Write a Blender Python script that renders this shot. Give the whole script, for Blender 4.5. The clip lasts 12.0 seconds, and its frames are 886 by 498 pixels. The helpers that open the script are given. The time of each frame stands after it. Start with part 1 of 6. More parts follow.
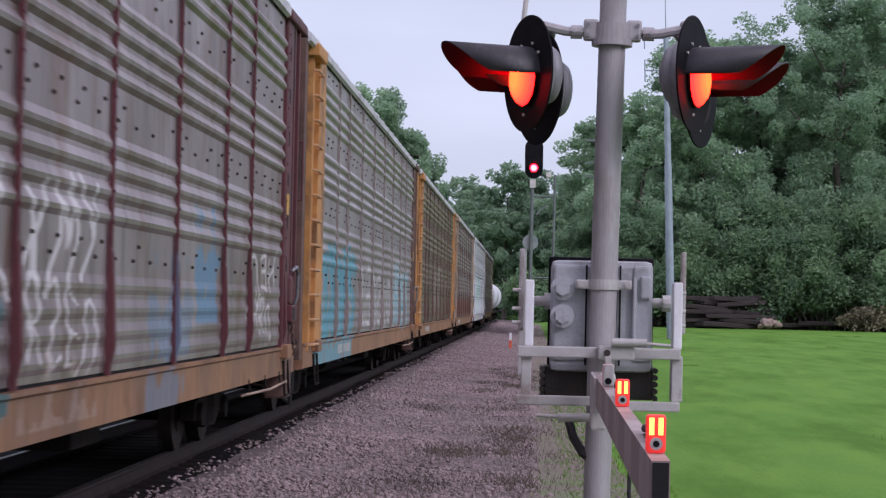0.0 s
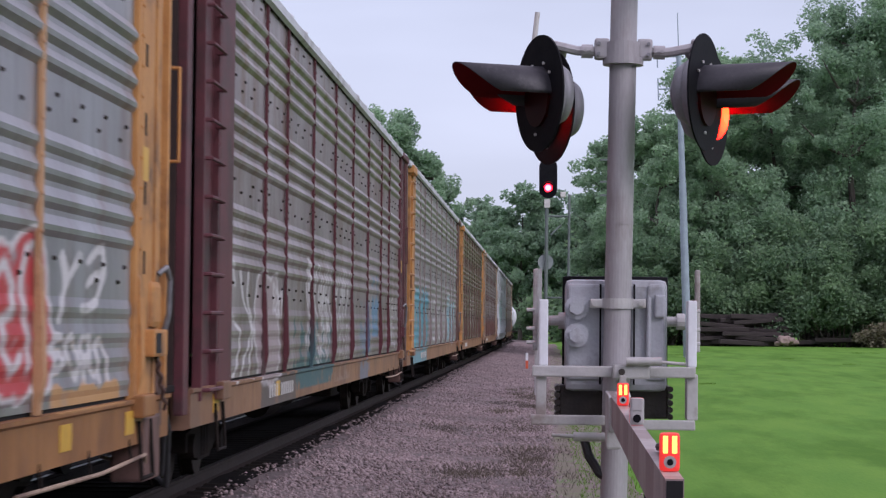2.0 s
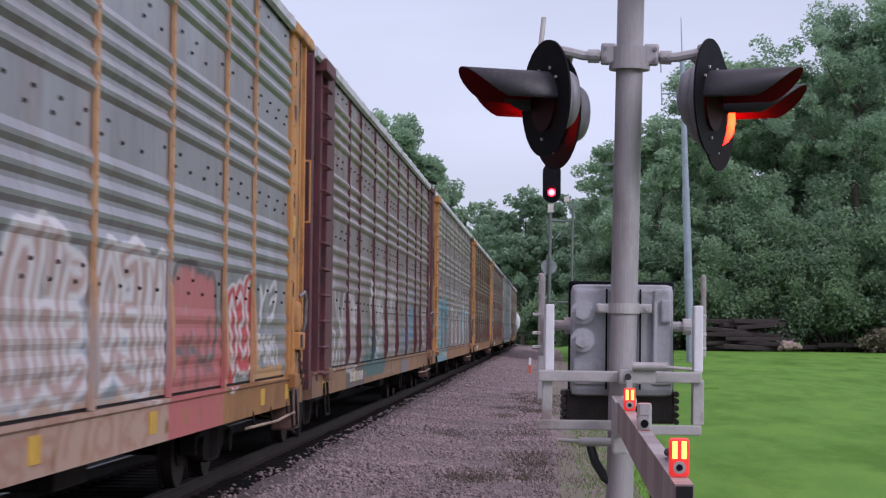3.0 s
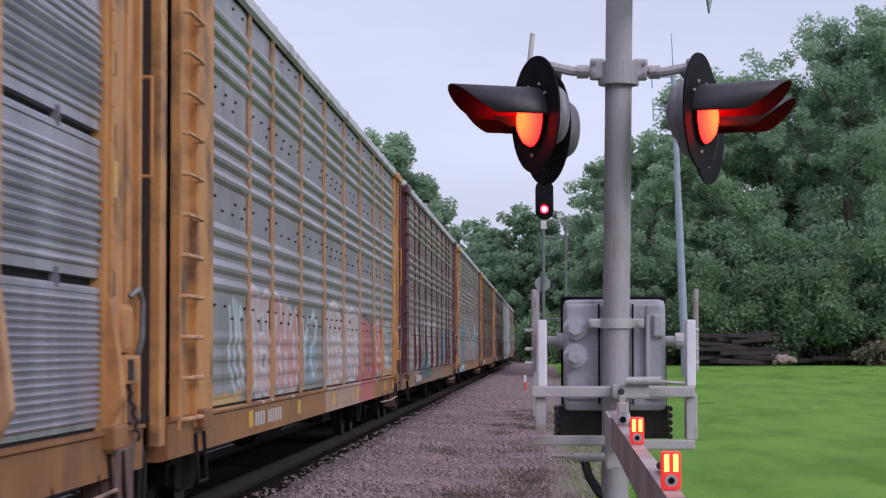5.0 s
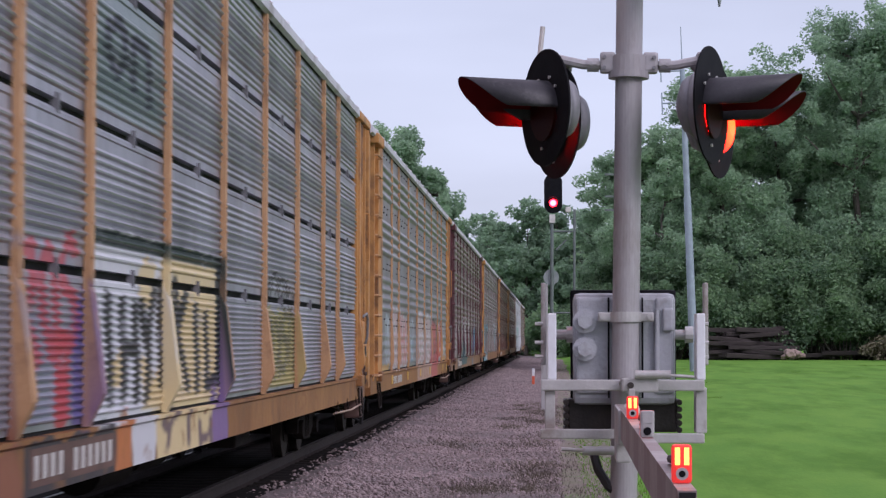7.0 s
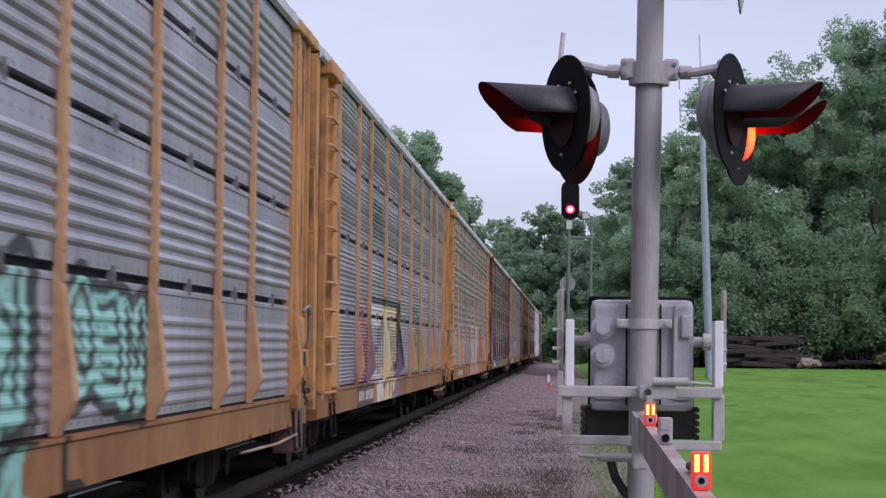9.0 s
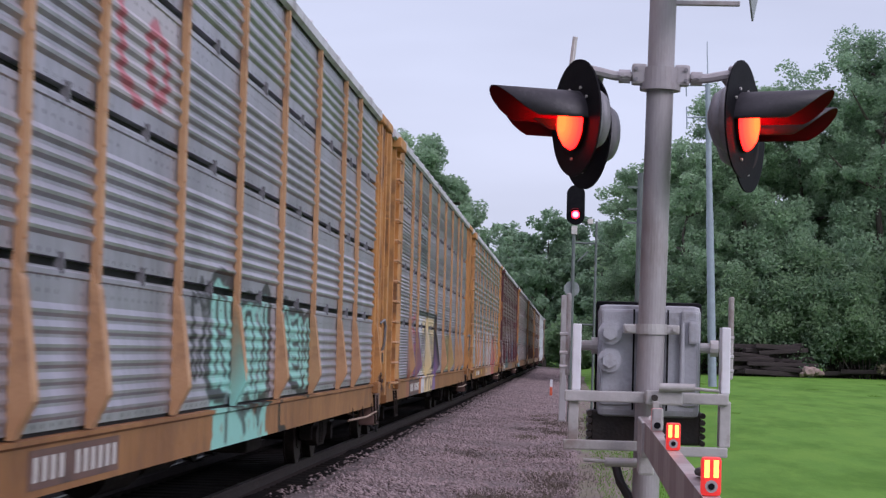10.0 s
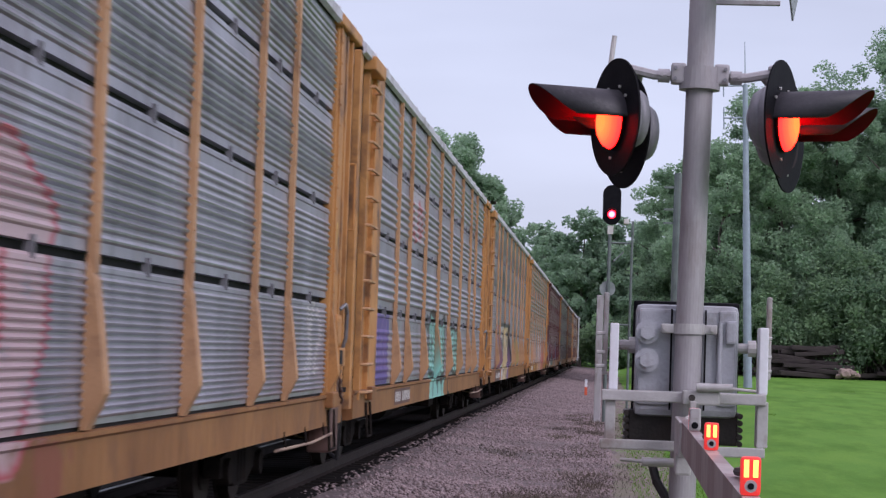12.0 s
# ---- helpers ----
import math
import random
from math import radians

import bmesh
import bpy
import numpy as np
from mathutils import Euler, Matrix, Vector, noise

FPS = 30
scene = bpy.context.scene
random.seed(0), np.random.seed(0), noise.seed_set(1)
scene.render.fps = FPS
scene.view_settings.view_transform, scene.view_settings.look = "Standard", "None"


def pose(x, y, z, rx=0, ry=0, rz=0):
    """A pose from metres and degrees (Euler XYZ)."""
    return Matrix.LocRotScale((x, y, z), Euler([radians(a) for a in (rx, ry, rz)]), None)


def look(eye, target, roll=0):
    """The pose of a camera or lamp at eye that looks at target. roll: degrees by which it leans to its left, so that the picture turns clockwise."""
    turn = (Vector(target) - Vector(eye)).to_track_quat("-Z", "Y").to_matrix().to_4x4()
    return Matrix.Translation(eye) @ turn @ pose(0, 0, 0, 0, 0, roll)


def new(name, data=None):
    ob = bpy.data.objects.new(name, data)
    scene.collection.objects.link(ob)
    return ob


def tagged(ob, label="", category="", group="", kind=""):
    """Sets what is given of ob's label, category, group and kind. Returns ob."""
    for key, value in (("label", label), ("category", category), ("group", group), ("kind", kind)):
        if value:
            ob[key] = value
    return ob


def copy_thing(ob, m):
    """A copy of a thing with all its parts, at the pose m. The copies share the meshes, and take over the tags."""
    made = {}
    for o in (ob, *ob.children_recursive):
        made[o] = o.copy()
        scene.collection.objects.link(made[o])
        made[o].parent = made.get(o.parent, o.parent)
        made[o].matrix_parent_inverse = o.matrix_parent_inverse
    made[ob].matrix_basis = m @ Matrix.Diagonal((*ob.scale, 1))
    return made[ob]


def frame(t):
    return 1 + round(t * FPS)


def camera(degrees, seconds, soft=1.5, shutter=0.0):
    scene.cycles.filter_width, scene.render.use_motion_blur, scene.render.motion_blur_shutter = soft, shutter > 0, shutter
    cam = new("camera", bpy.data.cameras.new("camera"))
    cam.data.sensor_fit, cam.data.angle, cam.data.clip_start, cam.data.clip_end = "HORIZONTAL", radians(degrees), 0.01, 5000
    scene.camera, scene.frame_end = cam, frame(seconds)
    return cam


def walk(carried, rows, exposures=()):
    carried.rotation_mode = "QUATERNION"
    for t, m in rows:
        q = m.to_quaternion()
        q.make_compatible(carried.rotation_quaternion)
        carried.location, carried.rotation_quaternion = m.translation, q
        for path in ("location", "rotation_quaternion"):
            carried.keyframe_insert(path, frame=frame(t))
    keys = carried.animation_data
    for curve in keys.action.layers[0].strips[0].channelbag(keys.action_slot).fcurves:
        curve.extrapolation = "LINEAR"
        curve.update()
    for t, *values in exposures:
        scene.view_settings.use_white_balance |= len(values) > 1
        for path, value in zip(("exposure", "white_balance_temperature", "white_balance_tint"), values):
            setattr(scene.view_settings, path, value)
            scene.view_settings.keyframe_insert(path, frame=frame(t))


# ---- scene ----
cam = camera(24.57, 12.0, 1.3, 0.4)
CAMERA_ROWS = [
    (0.0, 0.022, 1.734, 91.537, -1.215, 2.444),
    (0.5, 0.022, 1.736, 91.685, -1.100, 2.580),
    (1.0, 0.026, 1.734, 91.883, -0.809, 2.848),
    (1.5, 0.030, 1.735, 91.983, -0.696, 2.882),
    (2.0, 0.031, 1.733, 92.123, -0.560, 2.899),
    (2.5, 0.025, 1.733, 92.183, -0.593, 2.961),
    (3.0, 0.017, 1.734, 92.246, -0.647, 2.978),
    (5.0, 0.027, 1.729, 92.762, 0.082, 2.834),
    (5.5, 0.024, 1.729, 92.669, 0.122, 2.607),
    (6.0, 0.024, 1.727, 92.636, 0.024, 2.487),
    (6.5, 0.019, 1.727, 92.622, -0.013, 2.633),
    (7.0, 0.021, 1.727, 92.582, -0.059, 3.064),
    (9.0, 0.011, 1.725, 92.729, -0.621, 3.497),
    (9.5, 0.000, 1.720, 92.779, -1.100, 3.525),
    (10.0, -0.008, 1.721, 92.819, -1.508, 3.570),
    (10.5, -0.013, 1.721, 92.766, -1.662, 3.790),
    (11.0, -0.018, 1.723, 92.836, -1.726, 4.003),
    (11.5, -0.018, 1.721, 92.818, -1.731, 4.279),
    (12.0, -0.018, 1.717, 92.762, -1.940, 4.548),
]
walk(cam, [(t, pose(x, 0.0, z, rx, ry, rz)) for t, x, z, rx, ry, rz in CAMERA_ROWS], [(0.0, 0.05, 5990, 27), (12.0, 0.05, 5990, 27)])

# ---- sky and light: an even overcast evening, brighter overhead than at the horizon ----
world = bpy.data.worlds.new("overcast_sky")
scene.world = world
world.use_nodes = True
wn, wl = world.node_tree.nodes, world.node_tree.links
wn.clear()
w_out, w_bg = wn.new("ShaderNodeOutputWorld"), wn.new("ShaderNodeBackground")
w_sky = wn.new("ShaderNodeTexSky")
w_sky.sky_type, w_sky.sun_disc = "NISHITA", False
w_sky.sun_elevation, w_sky.sun_rotation = radians(32), radians(133)
w_coord, w_sep, w_ramp = wn.new("ShaderNodeTexCoord"), wn.new("ShaderNodeSeparateXYZ"), wn.new("ShaderNodeValToRGB")
wl.new(w_coord.outputs["Generated"], w_sep.inputs[0])
wl.new(w_sep.outputs["Z"], w_ramp.inputs[0])
w_ramp.color_ramp.elements[0].position, w_ramp.color_ramp.elements[0].color = 0.0, (0.605, 0.665, 0.71, 1)
w_ramp.color_ramp.elements[1].position, w_ramp.color_ramp.elements[1].color = 0.9, (1.15, 1.10, 1.20, 1)
mid = w_ramp.color_ramp.elements.new(0.16)
mid.color = (0.585, 0.65, 0.71, 1)
w_noise, w_map = wn.new("ShaderNodeTexNoise"), wn.new("ShaderNodeMapping")
w_map.inputs["Scale"].default_value = (2.0, 2.0, 9.0)
wl.new(w_coord.outputs["Generated"], w_map.inputs[0])
wl.new(w_map.outputs[0], w_noise.inputs["Vector"])
w_noise.inputs["Scale"].default_value, w_noise.inputs["Detail"].default_value = 1.6, 4
w_cloud = wn.new("ShaderNodeMapRange")
w_cloud.inputs["From Min"].default_value, w_cloud.inputs["From Max"].default_value = 0.3, 0.7
w_cloud.inputs["To Min"].default_value, w_cloud.inputs["To Max"].default_value = 0.88, 1.08
wl.new(w_noise.outputs[0], w_cloud.inputs[0])
w_mul = wn.new("ShaderNodeVectorMath")
w_mul.operation = "SCALE"
wl.new(w_ramp.outputs[0], w_mul.inputs[0])
wl.new(w_cloud.outputs[0], w_mul.inputs["Scale"])
w_dim = wn.new("ShaderNodeVectorMath")
w_dim.operation = "SCALE"
w_dim.inputs["Scale"].default_value = 0.008
wl.new(w_sky.outputs[0], w_dim.inputs[0])
w_add = wn.new("ShaderNodeVectorMath")
wl.new(w_mul.outputs[0], w_add.inputs[0])
wl.new(w_dim.outputs[0], w_add.inputs[1])
wl.new(w_add.outputs[0], w_bg.inputs["Color"])
w_bg.inputs["Strength"].default_value = 1.0
wl.new(w_bg.outputs[0], w_out.inputs[0])

sun = new("sun", bpy.data.lights.new("sun", "SUN"))
sun.data.energy, sun.data.angle, sun.data.color = 1.35, radians(25), (1.0, 0.96, 0.92)
sun.matrix_world = look((54, -50, 46), (0, 0, 0))

# ---- materials ----
def mat(name, color, rough=0.6, metal=0.0, color2=None, scale=6.0, bump=0.0, bump_scale=60.0, stretch=(1, 1, 1), spread=0.18, dirt=None, dirt_scale=1.2, dirt_amount=0.5):
    """A painted, rusted, stony or wooden surface: two colours mixed by a coarse and a fine noise, with dirt patches and fine relief."""
    m = bpy.data.materials.new(name)
    m.use_nodes = True
    n, l = m.node_tree.nodes, m.node_tree.links
    b = n["Principled BSDF"]
    b.inputs["Roughness"].default_value, b.inputs["Metallic"].default_value = rough, metal
    coord, mp = n.new("ShaderNodeTexCoord"), n.new("ShaderNodeMapping")
    mp.inputs["Scale"].default_value = stretch
    l.new(coord.outputs["Object"], mp.inputs[0])
    a, f = n.new("ShaderNodeTexNoise"), n.new("ShaderNodeTexNoise")
    a.inputs["Scale"].default_value, a.inputs["Detail"].default_value = scale, 5
    f.inputs["Scale"].default_value, f.inputs["Detail"].default_value = bump_scale, 3
    for t in (a, f):
        l.new(mp.outputs[0], t.inputs["Vector"])
    blend = n.new("ShaderNodeMath")
    blend.operation = "MULTIPLY_ADD"
    l.new(f.outputs[0], blend.inputs[0])
    blend.inputs[1].default_value = 0.35
    l.new(a.outputs[0], blend.inputs[2])
    r = n.new("ShaderNodeMapRange")
    r.inputs["From Min"].default_value, r.inputs["From Max"].default_value = 0.67 - spread, 0.67 + spread
    l.new(blend.outputs[0], r.inputs[0])
    mix = n.new("ShaderNodeMix")
    mix.data_type = "RGBA"
    l.new(r.outputs[0], mix.inputs[0])
    mix.inputs[6].default_value = (*color, 1)
    mix.inputs[7].default_value = (*(color2 or [c * 0.75 for c in color]), 1)
    top = mix.outputs[2]
    if dirt:
        d = n.new("ShaderNodeTexNoise")
        d.inputs["Scale"].default_value, d.inputs["Detail"].default_value, d.inputs["Roughness"].default_value = dirt_scale, 8, 0.65
        l.new(mp.outputs[0], d.inputs["Vector"])
        dr = n.new("ShaderNodeMapRange")
        dr.inputs["From Min"].default_value, dr.inputs["From Max"].default_value = 0.62 - 0.3 * dirt_amount, 0.78 - 0.3 * dirt_amount
        l.new(d.outputs[0], dr.inputs[0])
        mix2 = n.new("ShaderNodeMix")
        mix2.data_type = "RGBA"
        l.new(dr.outputs[0], mix2.inputs[0])
        l.new(top, mix2.inputs[6])
        mix2.inputs[7].default_value = (*dirt, 1)
        top = mix2.outputs[2]
    l.new(top, b.inputs["Base Color"])
    if bump:
        bp = n.new("ShaderNodeBump")
        bp.inputs["Strength"].default_value, bp.inputs["Distance"].default_value = bump, 0.01
        l.new(f.outputs[0], bp.inputs["Height"])
        l.new(bp.outputs[0], b.inputs["Normal"])
    return m


def glow(name, color, strength, edge=None, radius=0.1):
    """A lit lens, hottest in the middle where an edge colour is given."""
    m = bpy.data.materials.new(name)
    m.use_nodes = True
    n, l = m.node_tree.nodes, m.node_tree.links
    b = n["Principled BSDF"]
    b.inputs["Base Color"].default_value = (0.35, 0.02, 0.01, 1)
    b.inputs["Emission Color"].default_value = (*color, 1)
    b.inputs["Emission Strength"].default_value = strength
    if edge:
        coord, length, r, mix = n.new("ShaderNodeTexCoord"), n.new("ShaderNodeVectorMath"), n.new("ShaderNodeMapRange"), n.new("ShaderNodeMix")
        length.operation = "LENGTH"
        l.new(coord.outputs["Object"], length.inputs[0])
        l.new(length.outputs["Value"], r.inputs[0])
        r.inputs["From Min"].default_value, r.inputs["From Max"].default_value = radius * 0.48, radius * 0.9
        mix.data_type = "RGBA"
        mix.inputs[6].default_value, mix.inputs[7].default_value = (*color, 1), (*edge, 1)
        l.new(r.outputs[0], mix.inputs[0])
        l.new(mix.outputs[2], b.inputs["Emission Color"])
    return m


def leafy(name, dark, light, through_light=0.35):
    m = bpy.data.materials.new(name)
    m.use_nodes = True
    n, l = m.node_tree.nodes, m.node_tree.links
    b = n["Principled BSDF"]
    b.inputs["Roughness"].default_value = 0.65
    geo, ob = n.new("ShaderNodeNewGeometry"), n.new("ShaderNodeObjectInfo")
    tex, coord = n.new("ShaderNodeTexNoise"), n.new("ShaderNodeTexCoord")
    tex.inputs["Scale"].default_value = 0.45
    l.new(coord.outputs["Object"], tex.inputs["Vector"])
    s = n.new("ShaderNodeMath")
    s.operation = "MULTIPLY_ADD"
    l.new(geo.outputs["Random Per Island"], s.inputs[0])
    s.inputs[1].default_value = 0.5
    l.new(tex.outputs[0], s.inputs[2])
    s2 = n.new("ShaderNodeMath")
    s2.operation = "MULTIPLY_ADD"
    l.new(ob.outputs["Random"], s2.inputs[0])
    s2.inputs[1].default_value = 0.3
    l.new(s.outputs[0], s2.inputs[2])
    r = n.new("ShaderNodeMapRange")
    r.inputs["From Min"].default_value, r.inputs["From Max"].default_value = 0.45, 1.25
    l.new(s2.outputs[0], r.inputs[0])
    mix = n.new("ShaderNodeMix")
    mix.data_type = "RGBA"
    l.new(r.outputs[0], mix.inputs[0])
    mix.inputs[6].default_value, mix.inputs[7].default_value = (*dark, 1), (*light, 1)
    l.new(mix.outputs[2], b.inputs["Base Color"])
    tr, ms = n.new("ShaderNodeBsdfTranslucent"), n.new("ShaderNodeMixShader")
    l.new(mix.outputs[2], tr.inputs["Color"])
    ms.inputs[0].default_value = through_light
    l.new(b.outputs[0], ms.inputs[1])
    l.new(tr.outputs[0], ms.inputs[2])
    l.new(ms.outputs[0], n["Material Output"].inputs["Surface"])
    return m


def painted_metal(name, base, worn, rust=(0.16, 0.075, 0.04), rust_amount=0.35, holes=True, rough=0.5, streak=0.5, metal=0.0, run=0.35):
    """Weathered sheet steel with streaks, rust and whatever paint was sprayed on it."""
    m = bpy.data.materials.new(name)
    m.use_nodes = True
    n, l = m.node_tree.nodes, m.node_tree.links
    b = n["Principled BSDF"]
    b.inputs["Roughness"].default_value, b.inputs["Metallic"].default_value = rough, metal
    coord, sep = n.new("ShaderNodeTexCoord"), n.new("ShaderNodeSeparateXYZ")
    l.new(coord.outputs["Object"], sep.inputs[0])

    def noise_of(scale, stretch, detail=6, offset=0.0):
        mp, t = n.new("ShaderNodeMapping"), n.new("ShaderNodeTexNoise")
        mp.inputs["Scale"].default_value, mp.inputs["Location"].default_value = stretch, (offset, offset * 0.7, 0)
        t.inputs["Scale"].default_value, t.inputs["Detail"].default_value = scale, detail
        l.new(coord.outputs["Object"], mp.inputs[0])
        l.new(mp.outputs[0], t.inputs["Vector"])
        return t.outputs[0]

    def mathn(op, a, c=None):
        k = n.new("ShaderNodeMath")
        k.operation = op
        for i, v in enumerate((a, c)):
            if v is None:
                continue
            if isinstance(v, (int, float)):
                k.inputs[i].default_value = v
            else:
                l.new(v, k.inputs[i])
        return k.outputs[0]

    def ramp(v, lo, hi):
        k = n.new("ShaderNodeMapRange")
        k.inputs["From Min"].default_value, k.inputs["From Max"].default_value = lo, hi
        l.new(v, k.inputs[0])
        return k.outputs[0]

    def mixc(fac, a, c):
        k = n.new("ShaderNodeMix")
        k.data_type = "RGBA"
        l.new(fac, k.inputs[0])
        for i, v in ((6, a), (7, c)):
            if isinstance(v, tuple):
                k.inputs[i].default_value = (*v, 1)
            else:
                l.new(v, k.inputs[i])
        return k.outputs[2]

    y, z = sep.outputs["Y"], sep.outputs["Z"]
    col = mixc(ramp(noise_of(1.1, (1, 1, 0.5)), 0.35, 0.7), base, worn)
    col = mixc(mathn("MULTIPLY", ramp(noise_of(5.0, (1, 1.6, 0.14), 5, 3.0), 0.5, 0.72), streak), col, tuple(c * 0.45 for c in worn))
    col = mixc(mathn("MULTIPLY", ramp(noise_of(2.3, (1, 1, run), 9, 7.0), 0.6 - 0.16 * rust_amount, 0.74), 0.85 * min(1.0, rust_amount * 2)), col, rust)
    sprayed, amount = n.new("ShaderNodeAttribute"), n.new("ShaderNodeAttribute")
    sprayed.attribute_name, amount.attribute_name = "paint", "cover"
    fade = mathn("MULTIPLY", ramp(noise_of(4.0, (1, 1, 1), 5, 3.0), 0.22, 0.42), 0.94)
    painted = mathn("MULTIPLY", ramp(amount.outputs["Fac"], 0.3, 0.7), fade)
    col = mixc(painted, col, sprayed.outputs["Color"])
    bare = mathn("SUBTRACT", 1.0, painted)
    l.new(mathn("MULTIPLY", bare, metal), b.inputs["Metallic"])
    # spray paint and road dust are matt, bare sheet is not
    l.new(mathn("ADD", mathn("MULTIPLY", bare, 0.35 if metal else 0.08), 0.1), b.inputs["Specular IOR Level"])
    if holes:
        # rows of small round holes in the flat strips of the sheets
        gy = mathn("ABSOLUTE", mathn("SUBTRACT", mathn("FRACT", mathn("MULTIPLY", y, 4.5)), 0.5))
        row = mathn("FRACT", mathn("MULTIPLY", mathn("SUBTRACT", z, 1.155), 1 / 1.076))
        near = mathn("MINIMUM", mathn("ABSOLUTE", mathn("SUBTRACT", row, 0.03)), mathn("MINIMUM", mathn("ABSOLUTE", mathn("SUBTRACT", row, 0.80)), mathn("ABSOLUTE", mathn("SUBTRACT", row, 0.88))))
        dot = mathn("MULTIPLY", mathn("LESS_THAN", gy, 0.07), mathn("LESS_THAN", near, 0.013))
        some = mathn("GREATER_THAN", noise_of(0.8, (1, 1, 1), 2, 21.0), 0.40)
        col = mixc(mathn("MULTIPLY", dot, some), col, (0.02, 0.02, 0.022))
    l.new(col, b.inputs["Base Color"])
    bp = n.new("ShaderNodeBump")
    bp.inputs["Strength"].default_value, bp.inputs["Distance"].default_value = 0.35, 0.02
    l.new(noise_of(7.0, (1, 1, 1), 4, 2.0), bp.inputs["Height"])
    l.new(bp.outputs[0], b.inputs["Normal"])
    return m


def take_paint(m):
    """Lets a plain material show sprayed paint too."""
    n, l = m.node_tree.nodes, m.node_tree.links
    b = n["Principled BSDF"]
    sprayed, amount, mix = n.new("ShaderNodeAttribute"), n.new("ShaderNodeAttribute"), n.new("ShaderNodeMix")
    sprayed.attribute_name, amount.attribute_name = "paint", "cover"
    mix.data_type = "RGBA"
    l.new(amount.outputs["Fac"], mix.inputs[0])
    l.new(b.inputs["Base Color"].links[0].from_socket, mix.inputs[6])
    l.new(sprayed.outputs["Color"], mix.inputs[7])
    l.new(mix.outputs[2], b.inputs["Base Color"])


M_ORANGE = mat("weathered_orange_paint", (0.50, 0.25, 0.085), 0.55, 0, (0.40, 0.185, 0.06), 3, 0.2, 40, dirt=(0.13, 0.07, 0.045), dirt_amount=0.38)
M_TAN = mat("faded_tan_paint", (0.38, 0.28, 0.20), 0.6, 0, (0.29, 0.21, 0.15), 3, 0.2, 40, dirt=(0.13, 0.08, 0.06), dirt_amount=0.45)
M_POST = mat("peach_orange_post_paint", (0.50, 0.30, 0.16), 0.55, 0, (0.40, 0.22, 0.11), 3, 0.2, 40, dirt=(0.18, 0.10, 0.065), dirt_amount=0.35)
for m in (M_TAN, M_POST):
    take_paint(m)
M_YELLOW = mat("yellow_reflector", (0.62, 0.36, 0.04), 0.4, 0, (0.5, 0.28, 0.03), 6)
M_DRYLEAF = leafy("dry_brushwood", (0.10, 0.09, 0.06), (0.24, 0.22, 0.13), 0.3)
M_MAROON = mat("dull_maroon_paint", (0.115, 0.035, 0.042), 0.55, 0, (0.085, 0.03, 0.036), 3, 0.2, 40, dirt=(0.05, 0.03, 0.03), dirt_amount=0.35)
take_paint(M_MAROON)
M_GREYPOST = mat("grey_brown_post_paint", (0.27, 0.235, 0.22), 0.6, 0, (0.2, 0.165, 0.155), 3, 0.2, 40, dirt=(0.11, 0.08, 0.07), dirt_amount=0.4)
M_BROWN = mat("brown_primer", (0.15, 0.085, 0.07), 0.6, 0, (0.11, 0.065, 0.055), 3, 0.2, 40, dirt=(0.06, 0.04, 0.035), dirt_amount=0.4)
M_WHITE_CAR = mat("dirty_white_car_paint", (0.62, 0.64, 0.66), 0.5, 0, (0.5, 0.52, 0.54), 2, 0.1, 40, dirt=(0.3, 0.27, 0.24), dirt_amount=0.3)
M_ROOF = mat("galvanised_roof", (0.56, 0.56, 0.61), 0.55, 0.0, (0.47, 0.47, 0.51), 2, 0.15, 30, dirt=(0.29, 0.275, 0.28), dirt_amount=0.35)
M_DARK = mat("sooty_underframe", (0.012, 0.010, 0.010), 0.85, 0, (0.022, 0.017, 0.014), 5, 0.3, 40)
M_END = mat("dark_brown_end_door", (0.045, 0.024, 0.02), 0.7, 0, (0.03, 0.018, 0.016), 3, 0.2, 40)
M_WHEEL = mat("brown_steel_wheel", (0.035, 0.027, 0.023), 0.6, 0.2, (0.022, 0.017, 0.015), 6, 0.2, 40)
# flat black that stands in for the shade in slots, holes and gaps
M_BLACK_GAP = mat("black_opening_shade", (0.008, 0.008, 0.009), 0.9)
M_RAIL = mat("rusted_rail_steel", (0.04, 0.031, 0.029), 0.6, 0.1, (0.025, 0.02, 0.019), 5, 0.3, 50)
M_RAILTOP = mat("worn_rail_head", (0.16, 0.15, 0.15), 0.35, 0.8, (0.11, 0.10, 0.10), 4)
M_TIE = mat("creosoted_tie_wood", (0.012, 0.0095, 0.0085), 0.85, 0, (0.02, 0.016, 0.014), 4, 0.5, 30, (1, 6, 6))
M_TIMBER = mat("stacked_old_timber", (0.024, 0.018, 0.017), 0.85, 0, (0.048, 0.037, 0.034), 3, 0.5, 20, (0.4, 3, 3))
M_PALE = mat("pale_broken_wood", (0.32, 0.24, 0.20), 0.85, 0, (0.2, 0.15, 0.13), 3, 0.4, 20)
M_GALV = mat("weathered_aluminium", (0.41, 0.395, 0.405), 0.55, 0.15, (0.32, 0.305, 0.31), 5, 0.12, 70, (1, 1, 0.3), dirt=(0.2, 0.17, 0.155), dirt_scale=3, dirt_amount=0.3)
M_BOX = mat("grey_cast_aluminium", (0.40, 0.41, 0.44), 0.5, 0.15, (0.32, 0.33, 0.355), 7, 0.2, 60, dirt=(0.2, 0.185, 0.175), dirt_scale=4, dirt_amount=0.3)
M_ARMGREY = mat("galvanised_gate_support", (0.47, 0.46, 0.45), 0.5, 0.15, (0.38, 0.37, 0.36), 7, 0.15, 60, dirt=(0.24, 0.2, 0.18), dirt_scale=4, dirt_amount=0.3)
